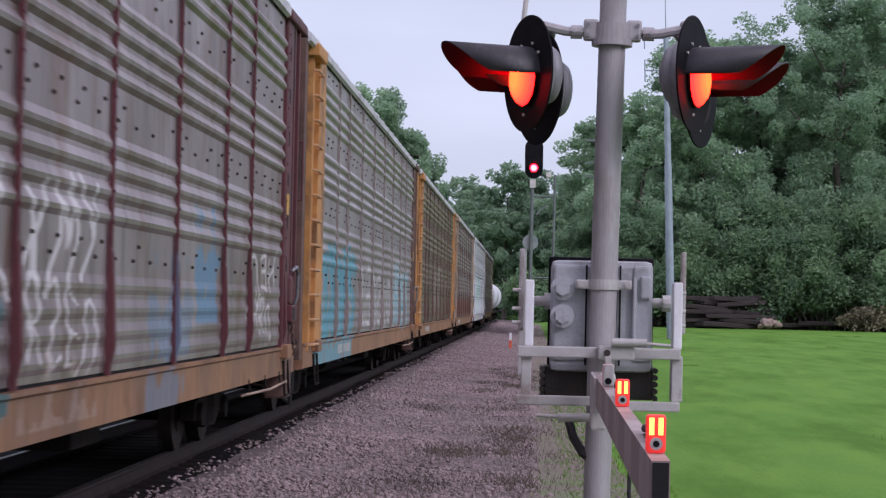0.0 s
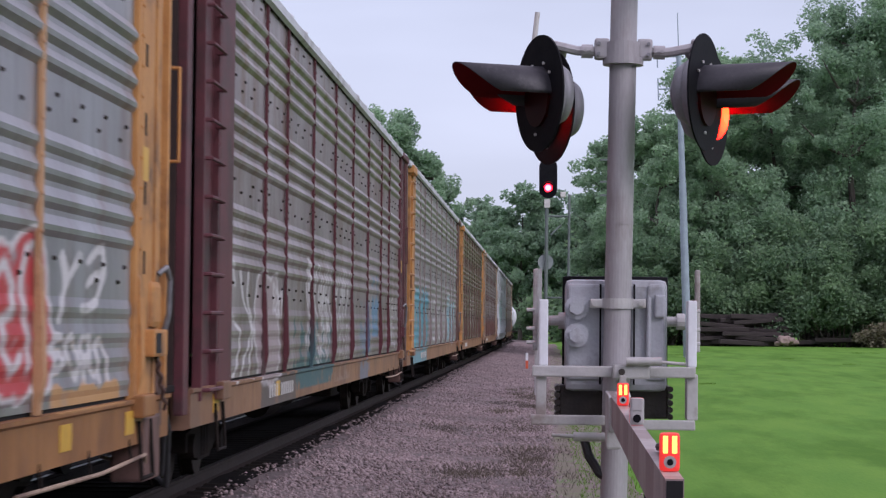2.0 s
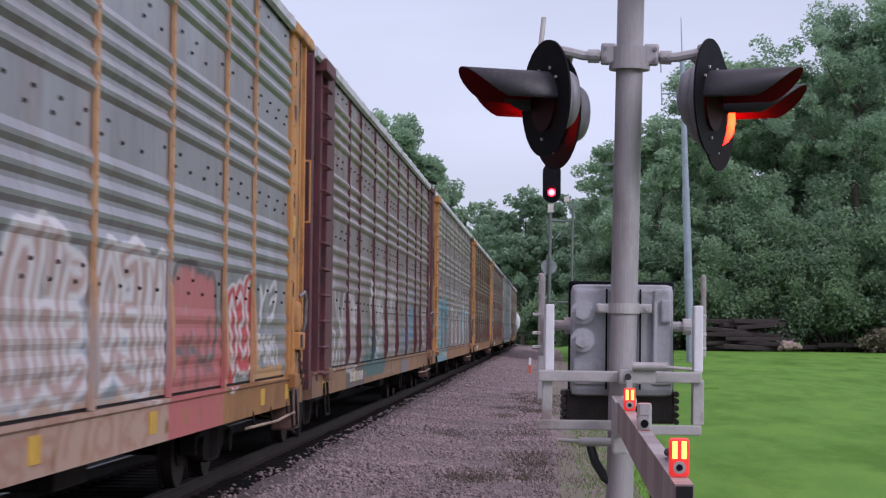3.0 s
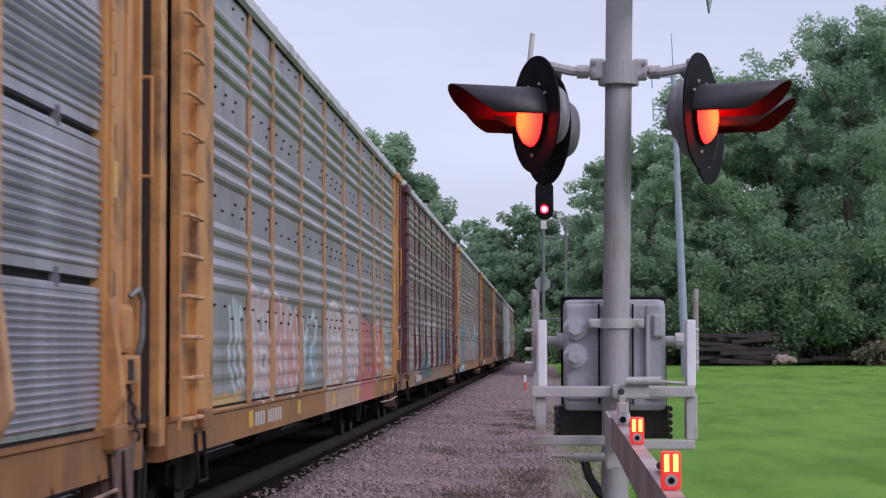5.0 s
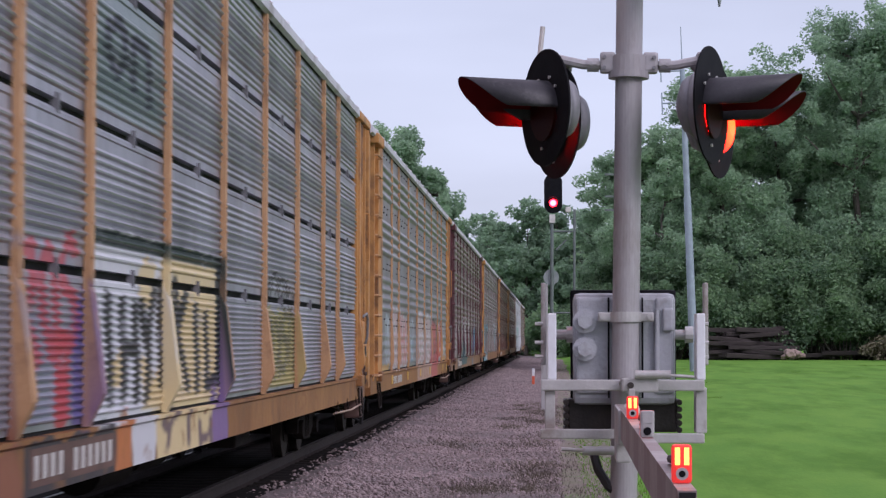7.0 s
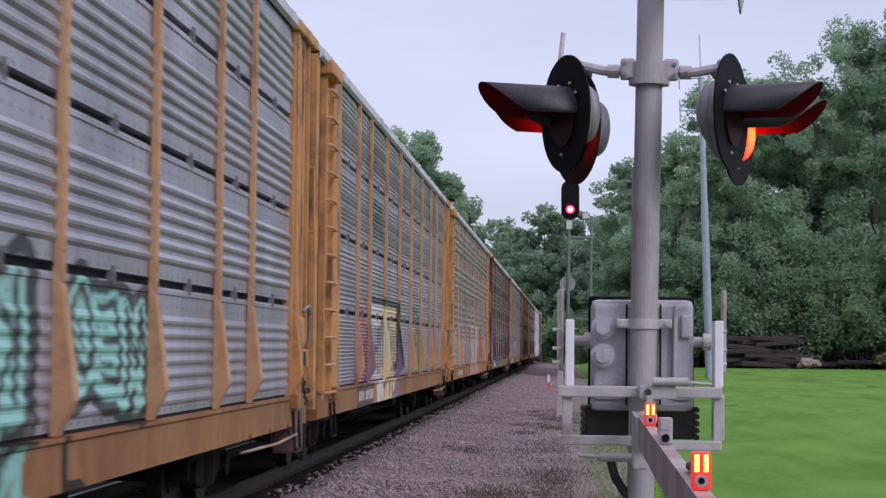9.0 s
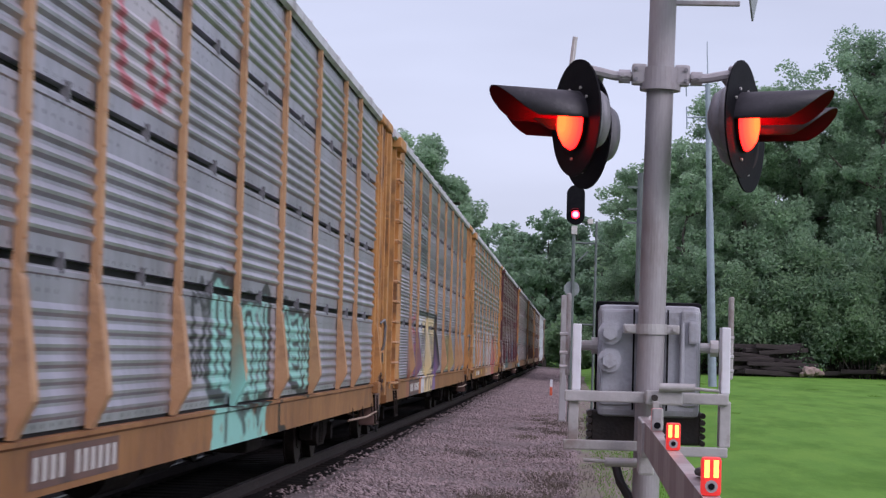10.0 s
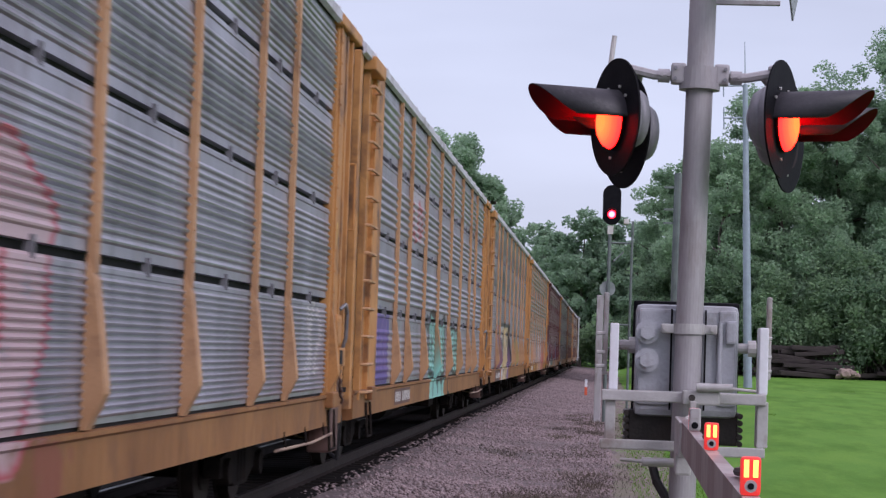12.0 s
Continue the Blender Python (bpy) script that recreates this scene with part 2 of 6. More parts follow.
M_WHITE = mat("white_reflective_paint", (0.74, 0.75, 0.79), 0.4, 0, (0.62, 0.63, 0.66), 6, 0.08, 60)
M_BLACK = mat("satin_black_paint", (0.006, 0.006, 0.008), 0.6, 0, (0.011, 0.011, 0.013), 8, 0.08, 80)
# black hood inside coloured red: part of the lamp glow is in the colour
M_HOOD_INSIDE = mat("red_glow_hood_inside", (0.12, 0.006, 0.009), 0.7, 0, (0.10, 0.005, 0.008), 6)
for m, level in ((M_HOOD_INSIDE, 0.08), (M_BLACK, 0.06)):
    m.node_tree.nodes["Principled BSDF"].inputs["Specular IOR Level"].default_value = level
for m in (M_ORANGE, M_TAN, M_POST, M_MAROON, M_BROWN, M_GREYPOST):
    m.node_tree.nodes["Principled BSDF"].inputs["Specular IOR Level"].default_value = 0.25
# near-black bed colour: the shade below the cars is put into the ballast
M_BED_DARK = mat("train_shade_ballast", (0.010, 0.009, 0.009), 0.95, 0, (0.006, 0.005, 0.005), 6, 1.0, 26)
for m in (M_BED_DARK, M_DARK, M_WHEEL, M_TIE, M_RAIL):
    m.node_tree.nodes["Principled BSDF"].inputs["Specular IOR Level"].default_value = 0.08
M_VISOR = mat("weathered_black_hood", (0.012, 0.0115, 0.016), 0.5, 0, (0.03, 0.028, 0.034), 6, 0.1, 60, dirt=(0.10, 0.095, 0.10), dirt_scale=5, dirt_amount=0.12)
M_RUBBER = mat("black_rubber_cable", (0.015, 0.015, 0.016), 0.6)
M_COUNTER = mat("oily_dark_mechanism", (0.018, 0.014, 0.013), 0.6, 0, (0.04, 0.03, 0.025), 8, 0.3, 60)
M_POLE = mat("pale_blue_grey_pole", (0.30, 0.36, 0.42), 0.55, 0.2, (0.24, 0.29, 0.34), 3)
M_SIGPOLE = mat("grey_green_signal_mast", (0.15, 0.18, 0.17), 0.6, 0.2, (0.1, 0.125, 0.12), 3)
M_LAMP_OFF = mat("clear_grey_lamp_housing", (0.42, 0.40, 0.40), 0.4, 0, (0.34, 0.32, 0.32), 6)
M_LENS_OFF = mat("dark_red_lens", (0.03, 0.003, 0.003), 0.5)
M_LENS_OFF.node_tree.nodes["Principled BSDF"].inputs["Specular IOR Level"].default_value = 0.1
M_LENS_ON = glow("lit_red_lens", (1.0, 0.025, 0.001), 18.0, (1.0, 0.004, 0.0005), 0.13)
M_HOUSING = mat("dull_grey_lamp_housing", (0.27, 0.27, 0.29), 0.5, 0.1, (0.19, 0.19, 0.205), 6)
M_ARM_PALE = mat("dulled_white_tape", (0.36, 0.315, 0.30), 0.5, 0, (0.27, 0.23, 0.22), 9)
M_ARM_DULL = mat("dulled_red_tape", (0.28, 0.215, 0.205), 0.5, 0, (0.21, 0.16, 0.15), 9)
M_ARM_ON = glow("lit_gate_lamp", (1.0, 0.2, 0.03), 7.0)
M_LAMP_BODY = glow("lit_red_lamp_body", (1.0, 0.05, 0.04), 0.6)
M_SIG_ON = glow("lit_signal_lens", (1.0, 0.25, 0.35), 4.0, (1.0, 0.01, 0.025), 0.12)
M_SIGNBACK = mat("grey_sign_back", (0.30, 0.33, 0.33), 0.5, 0.3, (0.22, 0.25, 0.25), 5)
M_PALE_METAL = mat("pale_metal", (0.62, 0.60, 0.57), 0.5, 0.1, (0.5, 0.48, 0.46), 8)
M_STRAP = mat("dull_grey_strap", (0.22, 0.22, 0.235), 0.5, 0.2, (0.1, 0.1, 0.11), 6)
M_ASPHALT = mat("worn_asphalt", (0.07, 0.068, 0.07), 0.9, 0, (0.05, 0.049, 0.05), 3, 0.5, 60)
M_ORANGE_MARK = mat("orange_marker", (0.7, 0.12, 0.05), 0.6)
M_BARK = mat("grey_brown_bark", (0.075, 0.062, 0.052), 0.9, 0, (0.12, 0.105, 0.09), 2, 0.6, 12, (3, 3, 0.6))
# distance haze is put into the pale bluish greens of M_LEAF and M_LEAF_FAR
M_LEAF = leafy("haze_tinted_leaves", (0.20, 0.32, 0.21), (0.39, 0.55, 0.35), 0.6)
M_LEAF_FAR = leafy("hazy_far_leaves", (0.17, 0.27, 0.19), (0.31, 0.45, 0.29), 0.6)
M_BUSH = leafy("dark_understory_leaves", (0.12, 0.21, 0.13), (0.27, 0.41, 0.21), 0.55)
M_BLADE = leafy("bright_meadow_blades", (0.10, 0.22, 0.02), (0.125, 0.25, 0.025), 0.4)
M_GRASS = mat("meadow_turf", (0.092, 0.212, 0.034), 0.95, 0, (0.124, 0.248, 0.04), 1.3, 0.6, 16, (1, 0.22, 1), dirt=(0.07, 0.165, 0.022), dirt_scale=0.6, dirt_amount=0.5)
M_GRASS.node_tree.nodes["Principled BSDF"].inputs["Specular IOR Level"].default_value = 0.06
M_BALLAST = mat("mauve_grey_ballast", (0.15, 0.115, 0.112), 0.9, 0, (0.085, 0.064, 0.061), 9, 1.0, 26, dirt=(0.06, 0.045, 0.04), dirt_scale=0.45, dirt_amount=0.36, spread=0.12)
M_STONE = leafy("crushed_stone", (0.085, 0.063, 0.061), (0.285, 0.216, 0.211), 0.0)
M_WEED = leafy("dry_dark_weeds", (0.07, 0.055, 0.045), (0.15, 0.125, 0.085), 0.3)
M_DRYEDGE = mat("dry_earthy_verge", (0.16, 0.125, 0.108), 0.95, 0, (0.125, 0.12, 0.07), 1.5, 0.8, 14, dirt=(0.10, 0.17, 0.045), dirt_scale=0.9, dirt_amount=0.36)


# ---- building helpers ----
def link_mesh(name, bm, material, smooth=False):
    me = bpy.data.meshes.new(name)
    bm.normal_update()
    bm.to_mesh(me)
    bm.free()
    for m in material if isinstance(material, (list, tuple)) else (material,):
        me.materials.append(m)
    if smooth:
        me.shade_smooth()
    return me


def part(name, bm, material, parent=None, label="", smooth=False):
    """Links a bmesh as one mesh object under a thing or a part."""
    ob = new(name, link_mesh(name, bm, material, smooth))
    if parent:
        ob.parent = parent
    if label:
        tagged(ob, label)
    return ob


def thing(name, label, category, group="", kind="", m=None):
    ob = new(name)
    ob.empty_display_size = 0.2
    if m:
        ob.matrix_basis = m
    return tagged(ob, label, category, group, kind)


def add_box(bm, x0, x1, y0, y1, z0, z1, bevel=0.0, m=None, index=0):
    made = bmesh.ops.create_cube(bm, size=1.0)["verts"]
    bmesh.ops.transform(bm, matrix=Matrix.Translation(((x0 + x1) / 2, (y0 + y1) / 2, (z0 + z1) / 2)) @ Matrix.Diagonal((x1 - x0, y1 - y0, z1 - z0, 1)), verts=made)
    faces = list({f for v in made for f in v.link_faces})
    for f in faces:
        f.material_index = index
    if bevel:
        edges = list({e for v in made for e in v.link_edges})
        res = bmesh.ops.bevel(bm, geom=edges, offset=bevel, segments=2, affect="EDGES", profile=0.6)
        made = list({v for f in res["faces"] for v in f.verts})
    if m:
        bmesh.ops.transform(bm, matrix=m, verts=made)
    return bm


def boxed(x0, x1, y0, y1, z0, z1, bevel=0.0, m=None):
    return add_box(bmesh.new(), x0, x1, y0, y1, z0, z1, bevel, m)


def add_rod(bm, a, b, r, r2=None, seg=12, index=0):
    a, b = Vector(a), Vector(b)
    d = b - a
    m = Matrix.Translation((a + b) / 2) @ d.to_track_quat("Z", "Y").to_matrix().to_4x4()
    made = bmesh.ops.create_cone(bm, cap_ends=True, segments=seg, radius1=r, radius2=r if r2 is None else r2, depth=d.length, matrix=m)["verts"]
    for f in {f for v in made for f in v.link_faces}:
        f.material_index = index
    return bm


def rod(a, b, r, r2=None, seg=12):
    return add_rod(bmesh.new(), a, b, r, r2, seg)


def add_pipe(bm, points, r, seg=8):
    for a, b in zip(points, points[1:]):
        add_rod(bm, a, b, r, None, seg)
    for p in points[1:-1]:
        bmesh.ops.create_icosphere(bm, subdivisions=1, radius=r * 1.02, matrix=Matrix.Translation(p))
    return bm


def extrude_outline(bm, outline, axis, a, b):
    """A closed 2D outline drawn out along one axis from a to b."""
    def at(p, s):
        return {"x": (s, p[0], p[1]), "y": (p[0], s, p[1]), "z": (p[0], p[1], s)}[axis]
    lo, hi = [bm.verts.new(at(p, a)) for p in outline], [bm.verts.new(at(p, b)) for p in outline]
    k = len(outline)
    for i in range(k):
        bm.faces.new((lo[i], lo[(i + 1) % k], hi[(i + 1) % k], hi[i]))
    bm.faces.new(lo[::-1]), bm.faces.new(hi)
    bmesh.ops.recalc_face_normals(bm, faces=bm.faces[:])
    return bm


def smooth_step(a, b, v):
    k = min(1.0, max(0.0, (v - a) / (b - a)))
    return k * k * (3 - 2 * k)


# ---- ground, track bed, rails ----
TRACK_X = -4.78
CURVE_Y, CURVE_R = 228.0, 420.0


def ground_z(x, y):
    rise = 0.92 * smooth_step(18, 135, y) * smooth_step(1.0, 6.0, x)
    z = -0.36 + rise + 0.05 * noise.noise((x * 0.12, y * 0.05, 0)) * smooth_step(0.5, 4, x)
    if x < -9:
        z += 0.5 * smooth_step(-9, -16, x)
    return z


def track_point(s):
    """Place and heading (degrees) s metres along the track, which bends away to the left far off."""
    if s <= CURVE_Y:
        return TRACK_X, s, 0.0
    a = (s - CURVE_Y) / CURVE_R
    return TRACK_X - CURVE_R * (1 - math.cos(a)), CURVE_Y + CURVE_R * math.sin(a), math.degrees(a)


def sheet(name, xs, ys, height, material, label, category, jitter=0.0):
    verts, faces = [], []
    for y in ys:
        for x in xs:
            verts.append((x, y, height(x, y)))
    w = len(xs)
    for j in range(len(ys) - 1):
        for i in range(w - 1):
            k = j * w + i
            faces.append((k, k + 1, k + w + 1, k + w))
    me = bpy.data.meshes.new(name)
    me.from_pydata(verts, [], faces)
    me.materials.append(material)
    me.shade_smooth()
    return tagged(new(name, me), label, category, kind="structure")


far_steps = [-3000, -1200, -500, -200, -80, -40, -20, -10, -5] + list(range(0, 60, 2)) + list(range(60, 300, 8)) + [320, 400, 550, 800, 1200, 2000, 3500]
side_steps = [-3000, -1000, -300, -120, -60, -30, -20, -16, -12, -9, -6, -3, 0, 1, 2, 3, 4, 5, 6, 8, 10, 13, 16, 20, 25, 30, 40, 60, 100, 200, 500, 1200, 3000]
sheet("ground", side_steps, far_steps, lambda x, y: ground_z(x, y), M_GRASS, "bright green mown meadow reaching to the trees", "meadow")

BED = [(-9.6, -0.40), (-8.2, -0.16), (-7.1, -0.16), (-5.7, -0.17), (-3.86, -0.17), (-3.1, -0.16), (-2.3, -0.23), (-1.4, -0.30), (-0.6, -0.32), (0.1, -0.335), (0.42, -0.40)]


def bed_z(x):
    for (xa, za), (xb, zb) in zip(BED, BED[1:]):
        if xa <= x <= xb:
            return za + (zb - za) * (x - xa) / (xb - xa)
    return -0.5


bed_steps = [-12, -4] + [0.5 * i for i in range(16, 100)] + [52, 56, 60, 66, 74, 84, 96, 110, 126, 142, 158, 174, 190, 206, 222, 238, 254, 270, 290, 310, 330, 360, 390]
bed_cols = [-9.6, -8.2, -7.1, -5.7, -3.86, -3.5, -3.1, -2.7, -2.3, -1.85, -1.4, -1.0, -0.6, -0.25, 0.1, 0.42]
verts, faces = [], []
for s in bed_steps:
    tx, ty, turn = track_point(s)
    for x in bed_cols:
        off = x - TRACK_X
        wob = 0.3 * noise.noise((x * 0.2, s * 0.3, 4)) if x > 0 else 0.0
        verts.append((tx + (off + wob) * math.cos(radians(turn)), ty + off * math.sin(radians(turn)),
                      bed_z(x) + 0.03 * noise.noise((x * 1.1, s * 0.5, 1))))
w = len(bed_cols)
for j in range(len(bed_steps) - 1):
    for i in range(w - 1):
        k = j * w + i
        faces.append((k, k + 1, k + w + 1, k + w))
me = bpy.data.meshes.new("track_bed")
me.from_pydata(verts, [], faces)
me.materials.append(M_BALLAST)
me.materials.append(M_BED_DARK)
# columns below and just beside the cars get the shade-coloured bed
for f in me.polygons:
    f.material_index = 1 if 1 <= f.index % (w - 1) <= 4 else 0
me.shade_smooth()
track_bed = tagged(new("track_bed", me), "mauve-grey crushed stone ballast along the track", "ballast", kind="structure")

verts, faces = [], []
edge_steps = [-10, 0, 8] + list(range(10, 60, 2)) + list(range(60, 240, 10))
for s in edge_steps:
    for c, x in enumerate((0.05, 0.6, 1.25)):
        xw = x + (0.45 * noise.noise((s * 0.35, c * 2.0, 0)) if c == 2 else 0)
        verts.append((xw, s, max(ground_z(xw, s), -0.5) + (0.012 if c < 2 else 0.006) + (0.015 if c == 0 else 0)))
for j in range(len(edge_steps) - 1):
    for i in range(2):
        k = j * 3 + i
        faces.append((k, k + 1, k + 4, k + 3))
me = bpy.data.meshes.new("verge")
me.from_pydata(verts, [], faces)
me.materials.append(M_DRYEDGE)
tagged(new("verge", me), "dry trodden verge between ballast and meadow", "verge", kind="structure")


sheet("road", [-40, -12, -9.7, 0.6, 6, 14, 40], [-6, -2, 2, 3.5], lambda x, y: max(-0.03, ground_z(x, y) + 0.2) if x > -9 else ground_z(x, y) + 0.15, M_ASPHALT, "worn grey asphalt of the crossing road", "road")


def rail_mesh(side):
    prof = [(-0.076, -0.178), (0.076, -0.178), (0.076, -0.166), (0.012, -0.145), (0.010, -0.05), (0.036, -0.035), (0.037, -0.006), (0.03, 0.0), (-0.03, 0.0), (-0.037, -0.006), (-0.036, -0.035), (-0.010, -0.05), (-0.012, -0.145), (-0.076, -0.166)]
    stations = [-14, 0] + list(range(10, 230, 20)) + list(range(228, 400, 10))
    bm = bmesh.new()
    rings = []
    for s in stations:
        tx, ty, turn = track_point(s)
        c, d = math.cos(radians(turn)), math.sin(radians(turn))
        rings.append([bm.verts.new((tx + (side + p) * c, ty + (side + p) * d, q)) for p, q in prof])
    k = len(prof)
    for ra, rb in zip(rings, rings[1:]):
        for i in range(k):
            f = bm.faces.new((ra[i], ra[(i + 1) % k], rb[(i + 1) % k], rb[i]))
            f.material_index = 1 if i == 7 else 0
    bmesh.ops.recalc_face_normals(bm, faces=bm.faces[:])
    return bm


for side in (-0.755, 0.755):
    tagged(part("rail", rail_mesh(side), (M_RAIL, M_RAILTOP)), "rusted steel running rail with a worn head", "rail", "rails", "structure")

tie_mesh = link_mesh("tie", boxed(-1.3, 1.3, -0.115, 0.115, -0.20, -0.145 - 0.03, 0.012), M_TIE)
for i in range(150):
    s = 4.0 + i * 0.55
    ob = new("tie", tie_mesh)
    ob.matrix_basis = pose(TRACK_X + random.uniform(-0.03, 0.03), s, 0.012, 0, 0, random.uniform(-0.8, 0.8))
    tagged(ob, "dark creosoted timber tie bedded in ballast", "tie", "ties under the rails", "structure")


# ---- the train of covered car carriers ----
PITCH = 28.6
SIDE = 1.60
Z_SILL0, Z_SILL1, Z_PANEL, Z_EAVE = 0.75, 1.125, 1.155, 5.46
PANEL_Y0, PANEL_Y1 = -11.75, 12.1
POSTS = [-11.75, -9.1, -7.2, -4.35, -1.45, 1.4, 4.3, 7.2, 9.15, 12.1]


def rib_profile(style):
    """Height and outward push of the pressed ribs of the side sheets."""
    pts = []
    rows, step = 4, (Z_EAVE - Z_PANEL) / 4
    slotted = style != "plain"
    for r in range(rows):
        z0 = Z_PANEL + r * step
        z1 = z0 + step - (0.065 if slotted and r < 3 else 0.0)
        pts.append((z0, 0.0))
        if style == "fine":
            # close narrow ribs, a few of them deeper in the upper sheets
            ribs, lo, hi = (17, z0 + 0.04, z1 - 0.07) if r == 0 else (12, z0 + 0.07, z1 - 0.13)
            depths = [0.025 if r == 0 else (0.036 if 2 <= i <= 7 and i != 5 else 0.02) for i in range(ribs)]
        elif style == "slotted":
            ribs, lo, hi = (7, z0 + 0.06, z1 - 0.2) if r == 0 else (6, z0 + 0.12, z1 - 0.21)
            depths = [0.017 if r == 0 else 0.032] * ribs
        else:
            ribs, lo, hi = 4, z0 + 0.05, z1 - 0.30
            depths = [(0.014, 0.03, 0.042, 0.042)[r]] * ribs
        pitch = (hi - lo) / ribs
        for i, d in enumerate(depths):
            b = lo + i * pitch
            pts += [(b, 0.0), (b + pitch * 0.22, d * 0.85), (b + pitch * 0.42, d), (b + pitch * 0.72, d * 0.2), (b + pitch * 0.80, 0.0)]
        if slotted:
            pts += [(z1 - 0.06, 0.0), (z1 - 0.05, 0.012), (z1 - 0.02, 0.012), (z1 - 0.01, 0.0)]
        pts.append((z1, 0.0))
        if slotted and r < 3:
            pts += [(z1 + 0.001, -0.07), (z0 + step - 0.001, -0.07)]
    return pts


def set_paint(me, layers, shift=0.0):
    """Lays sprayed paint on a mesh in the car's own y and z; returns the most cover anywhere."""
    k = len(me.vertices)
    co = np.empty(k * 3)
    me.vertices.foreach_get("co", co)
    co = co.reshape(-1, 3)
    col, cov = spray(co[:, 1] + shift, co[:, 2], layers)
    cov = np.where(co[:, 0] < SIDE - 0.08, 0.0, cov)
    a = me.attributes.new("paint", "FLOAT_COLOR", "POINT")
    a.data.foreach_set("color", np.concatenate([col, np.ones((k, 1))], axis=1).ravel())
    me.attributes.new("cover", "FLOAT", "POINT").data.foreach_set("value", cov)
    return float(cov.max())


def finer(profile, step):
    pts = [profile[0]]
    for a, b in zip(profile, profile[1:]):
        k = max(1, math.ceil((b[0] - a[0]) / step))
        pts += [(a[0] + (b[0] - a[0]) * i / k, a[1] + (b[1] - a[1]) * i / k) for i in range(1, k + 1)]
    return pts


def bay_mesh(name, y0, y1, profile, material, layers):
    busy = [b for b in layers if b["y0"] < y1 and b["y1"] > y0]
    if busy:
        profile = finer(profile, 0.04)
    ys = np.linspace(y0, y1, math.ceil((y1 - y0) / 0.055) + 1 if busy else 2)
    w = len(ys)
    verts = np.array([(SIDE - 0.028 + d, y, z) for z, d in profile for y in ys])
    faces, gaps = [], []
    for j in range(len(profile) - 1):
        gap = profile[j][1] < -0.06 and profile[j + 1][1] < -0.06
        for i in range(w - 1):
            k = j * w + i
            faces.append((k, k + 1, k + w + 1, k + w))
            gaps.append(1 if gap else 0)
    me = bpy.data.meshes.new(name)
    me.from_pydata(verts.tolist(), [], faces)
    me.materials.append(material)
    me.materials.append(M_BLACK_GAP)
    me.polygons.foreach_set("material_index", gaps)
    if busy:
        set_paint(me, busy)
    return me


# sprayed marks: strokes in a unit box, u along the car and v upwards, every second one reversed
FORMS = {
    "n": [[(0.1, 0), (0.1, 0.8), (0.3, 1), (0.7, 1), (0.9, 0.8), (0.9, 0)]],
    "o": [[(0.5, 0), (0.12, 0.3), (0.12, 0.75), (0.5, 1), (0.88, 0.75), (0.88, 0.3), (0.5, 0)]],
    "s": [[(0.9, 0.85), (0.5, 1), (0.1, 0.8), (0.3, 0.55), (0.8, 0.45), (0.9, 0.2), (0.5, 0), (0.1, 0.12)]],
    "e": [[(0.9, 0.1), (0.2, 0), (0.1, 0.5), (0.2, 1), (0.9, 0.92)], [(0.15, 0.5), (0.75, 0.52)]],
    "k": [[(0.12, 0), (0.12, 1)], [(0.9, 1), (0.2, 0.5), (0.92, 0)]],
    "l": [[(0.2, 1), (0.15, 0.05), (0.9, 0)]],
    "i": [[(0.5, 0), (0.5, 1)]],
    "h": [[(0.12, 0), (0.1, 1)], [(0.12, 0.5), (0.88, 0.48)], [(0.9, 0), (0.88, 1)]],
    "m": [[(0.05, 0), (0.15, 1), (0.5, 0.35), (0.85, 1), (0.95, 0)]],
    "r": [[(0.1, 0), (0.1, 1), (0.7, 0.98), (0.85, 0.7), (0.6, 0.5), (0.15, 0.5), (0.9, 0)]],
    "y": [[(0.1, 1), (0.45, 0.5), (0.9, 1)], [(0.5, 0.5), (0.35, 0)]],
}


def letters(y0, y1, z0, z1, forms, fill, line, fat=0.1, rim=0.05, inner=True, seed=1):
    """A row of sprayed letters; with no fill, bare lines."""
    return dict(kind="letters", y0=y0 - 0.4, y1=y1 + 0.4, z0=z0, z1=z1, a=y0, b=y1, forms=forms, fill=fill, line=line, fat=fat, rim=rim, inner=inner, seed=seed)


def patch(y0, y1, z0, z1, color, ragged=0.12, seed=1, strength=1.0):
    """A rolled or sprayed field with an uneven edge."""
    return dict(kind="patch", y0=y0 - 0.3, y1=y1 + 0.3, z0=z0, z1=z1, a=y0, b=y1, color=color, ragged=ragged, seed=seed, strength=strength)


def near_strokes(y, z, strokes):
    d = np.full(len(y), 9.0)
    for line in strokes:
        for (ya, za), (yb, zb) in zip(line, line[1:]):
            dy, dz = (yb - ya) * 0.5, zb - za
            py, pz = (y - ya) * 0.5, z - za
            t = np.clip((py * dy + pz * dz) / (dy * dy + dz * dz + 1e-9), 0, 1)
            d = np.minimum(d, np.hypot(py - t * dy, pz - t * dz))
    return d


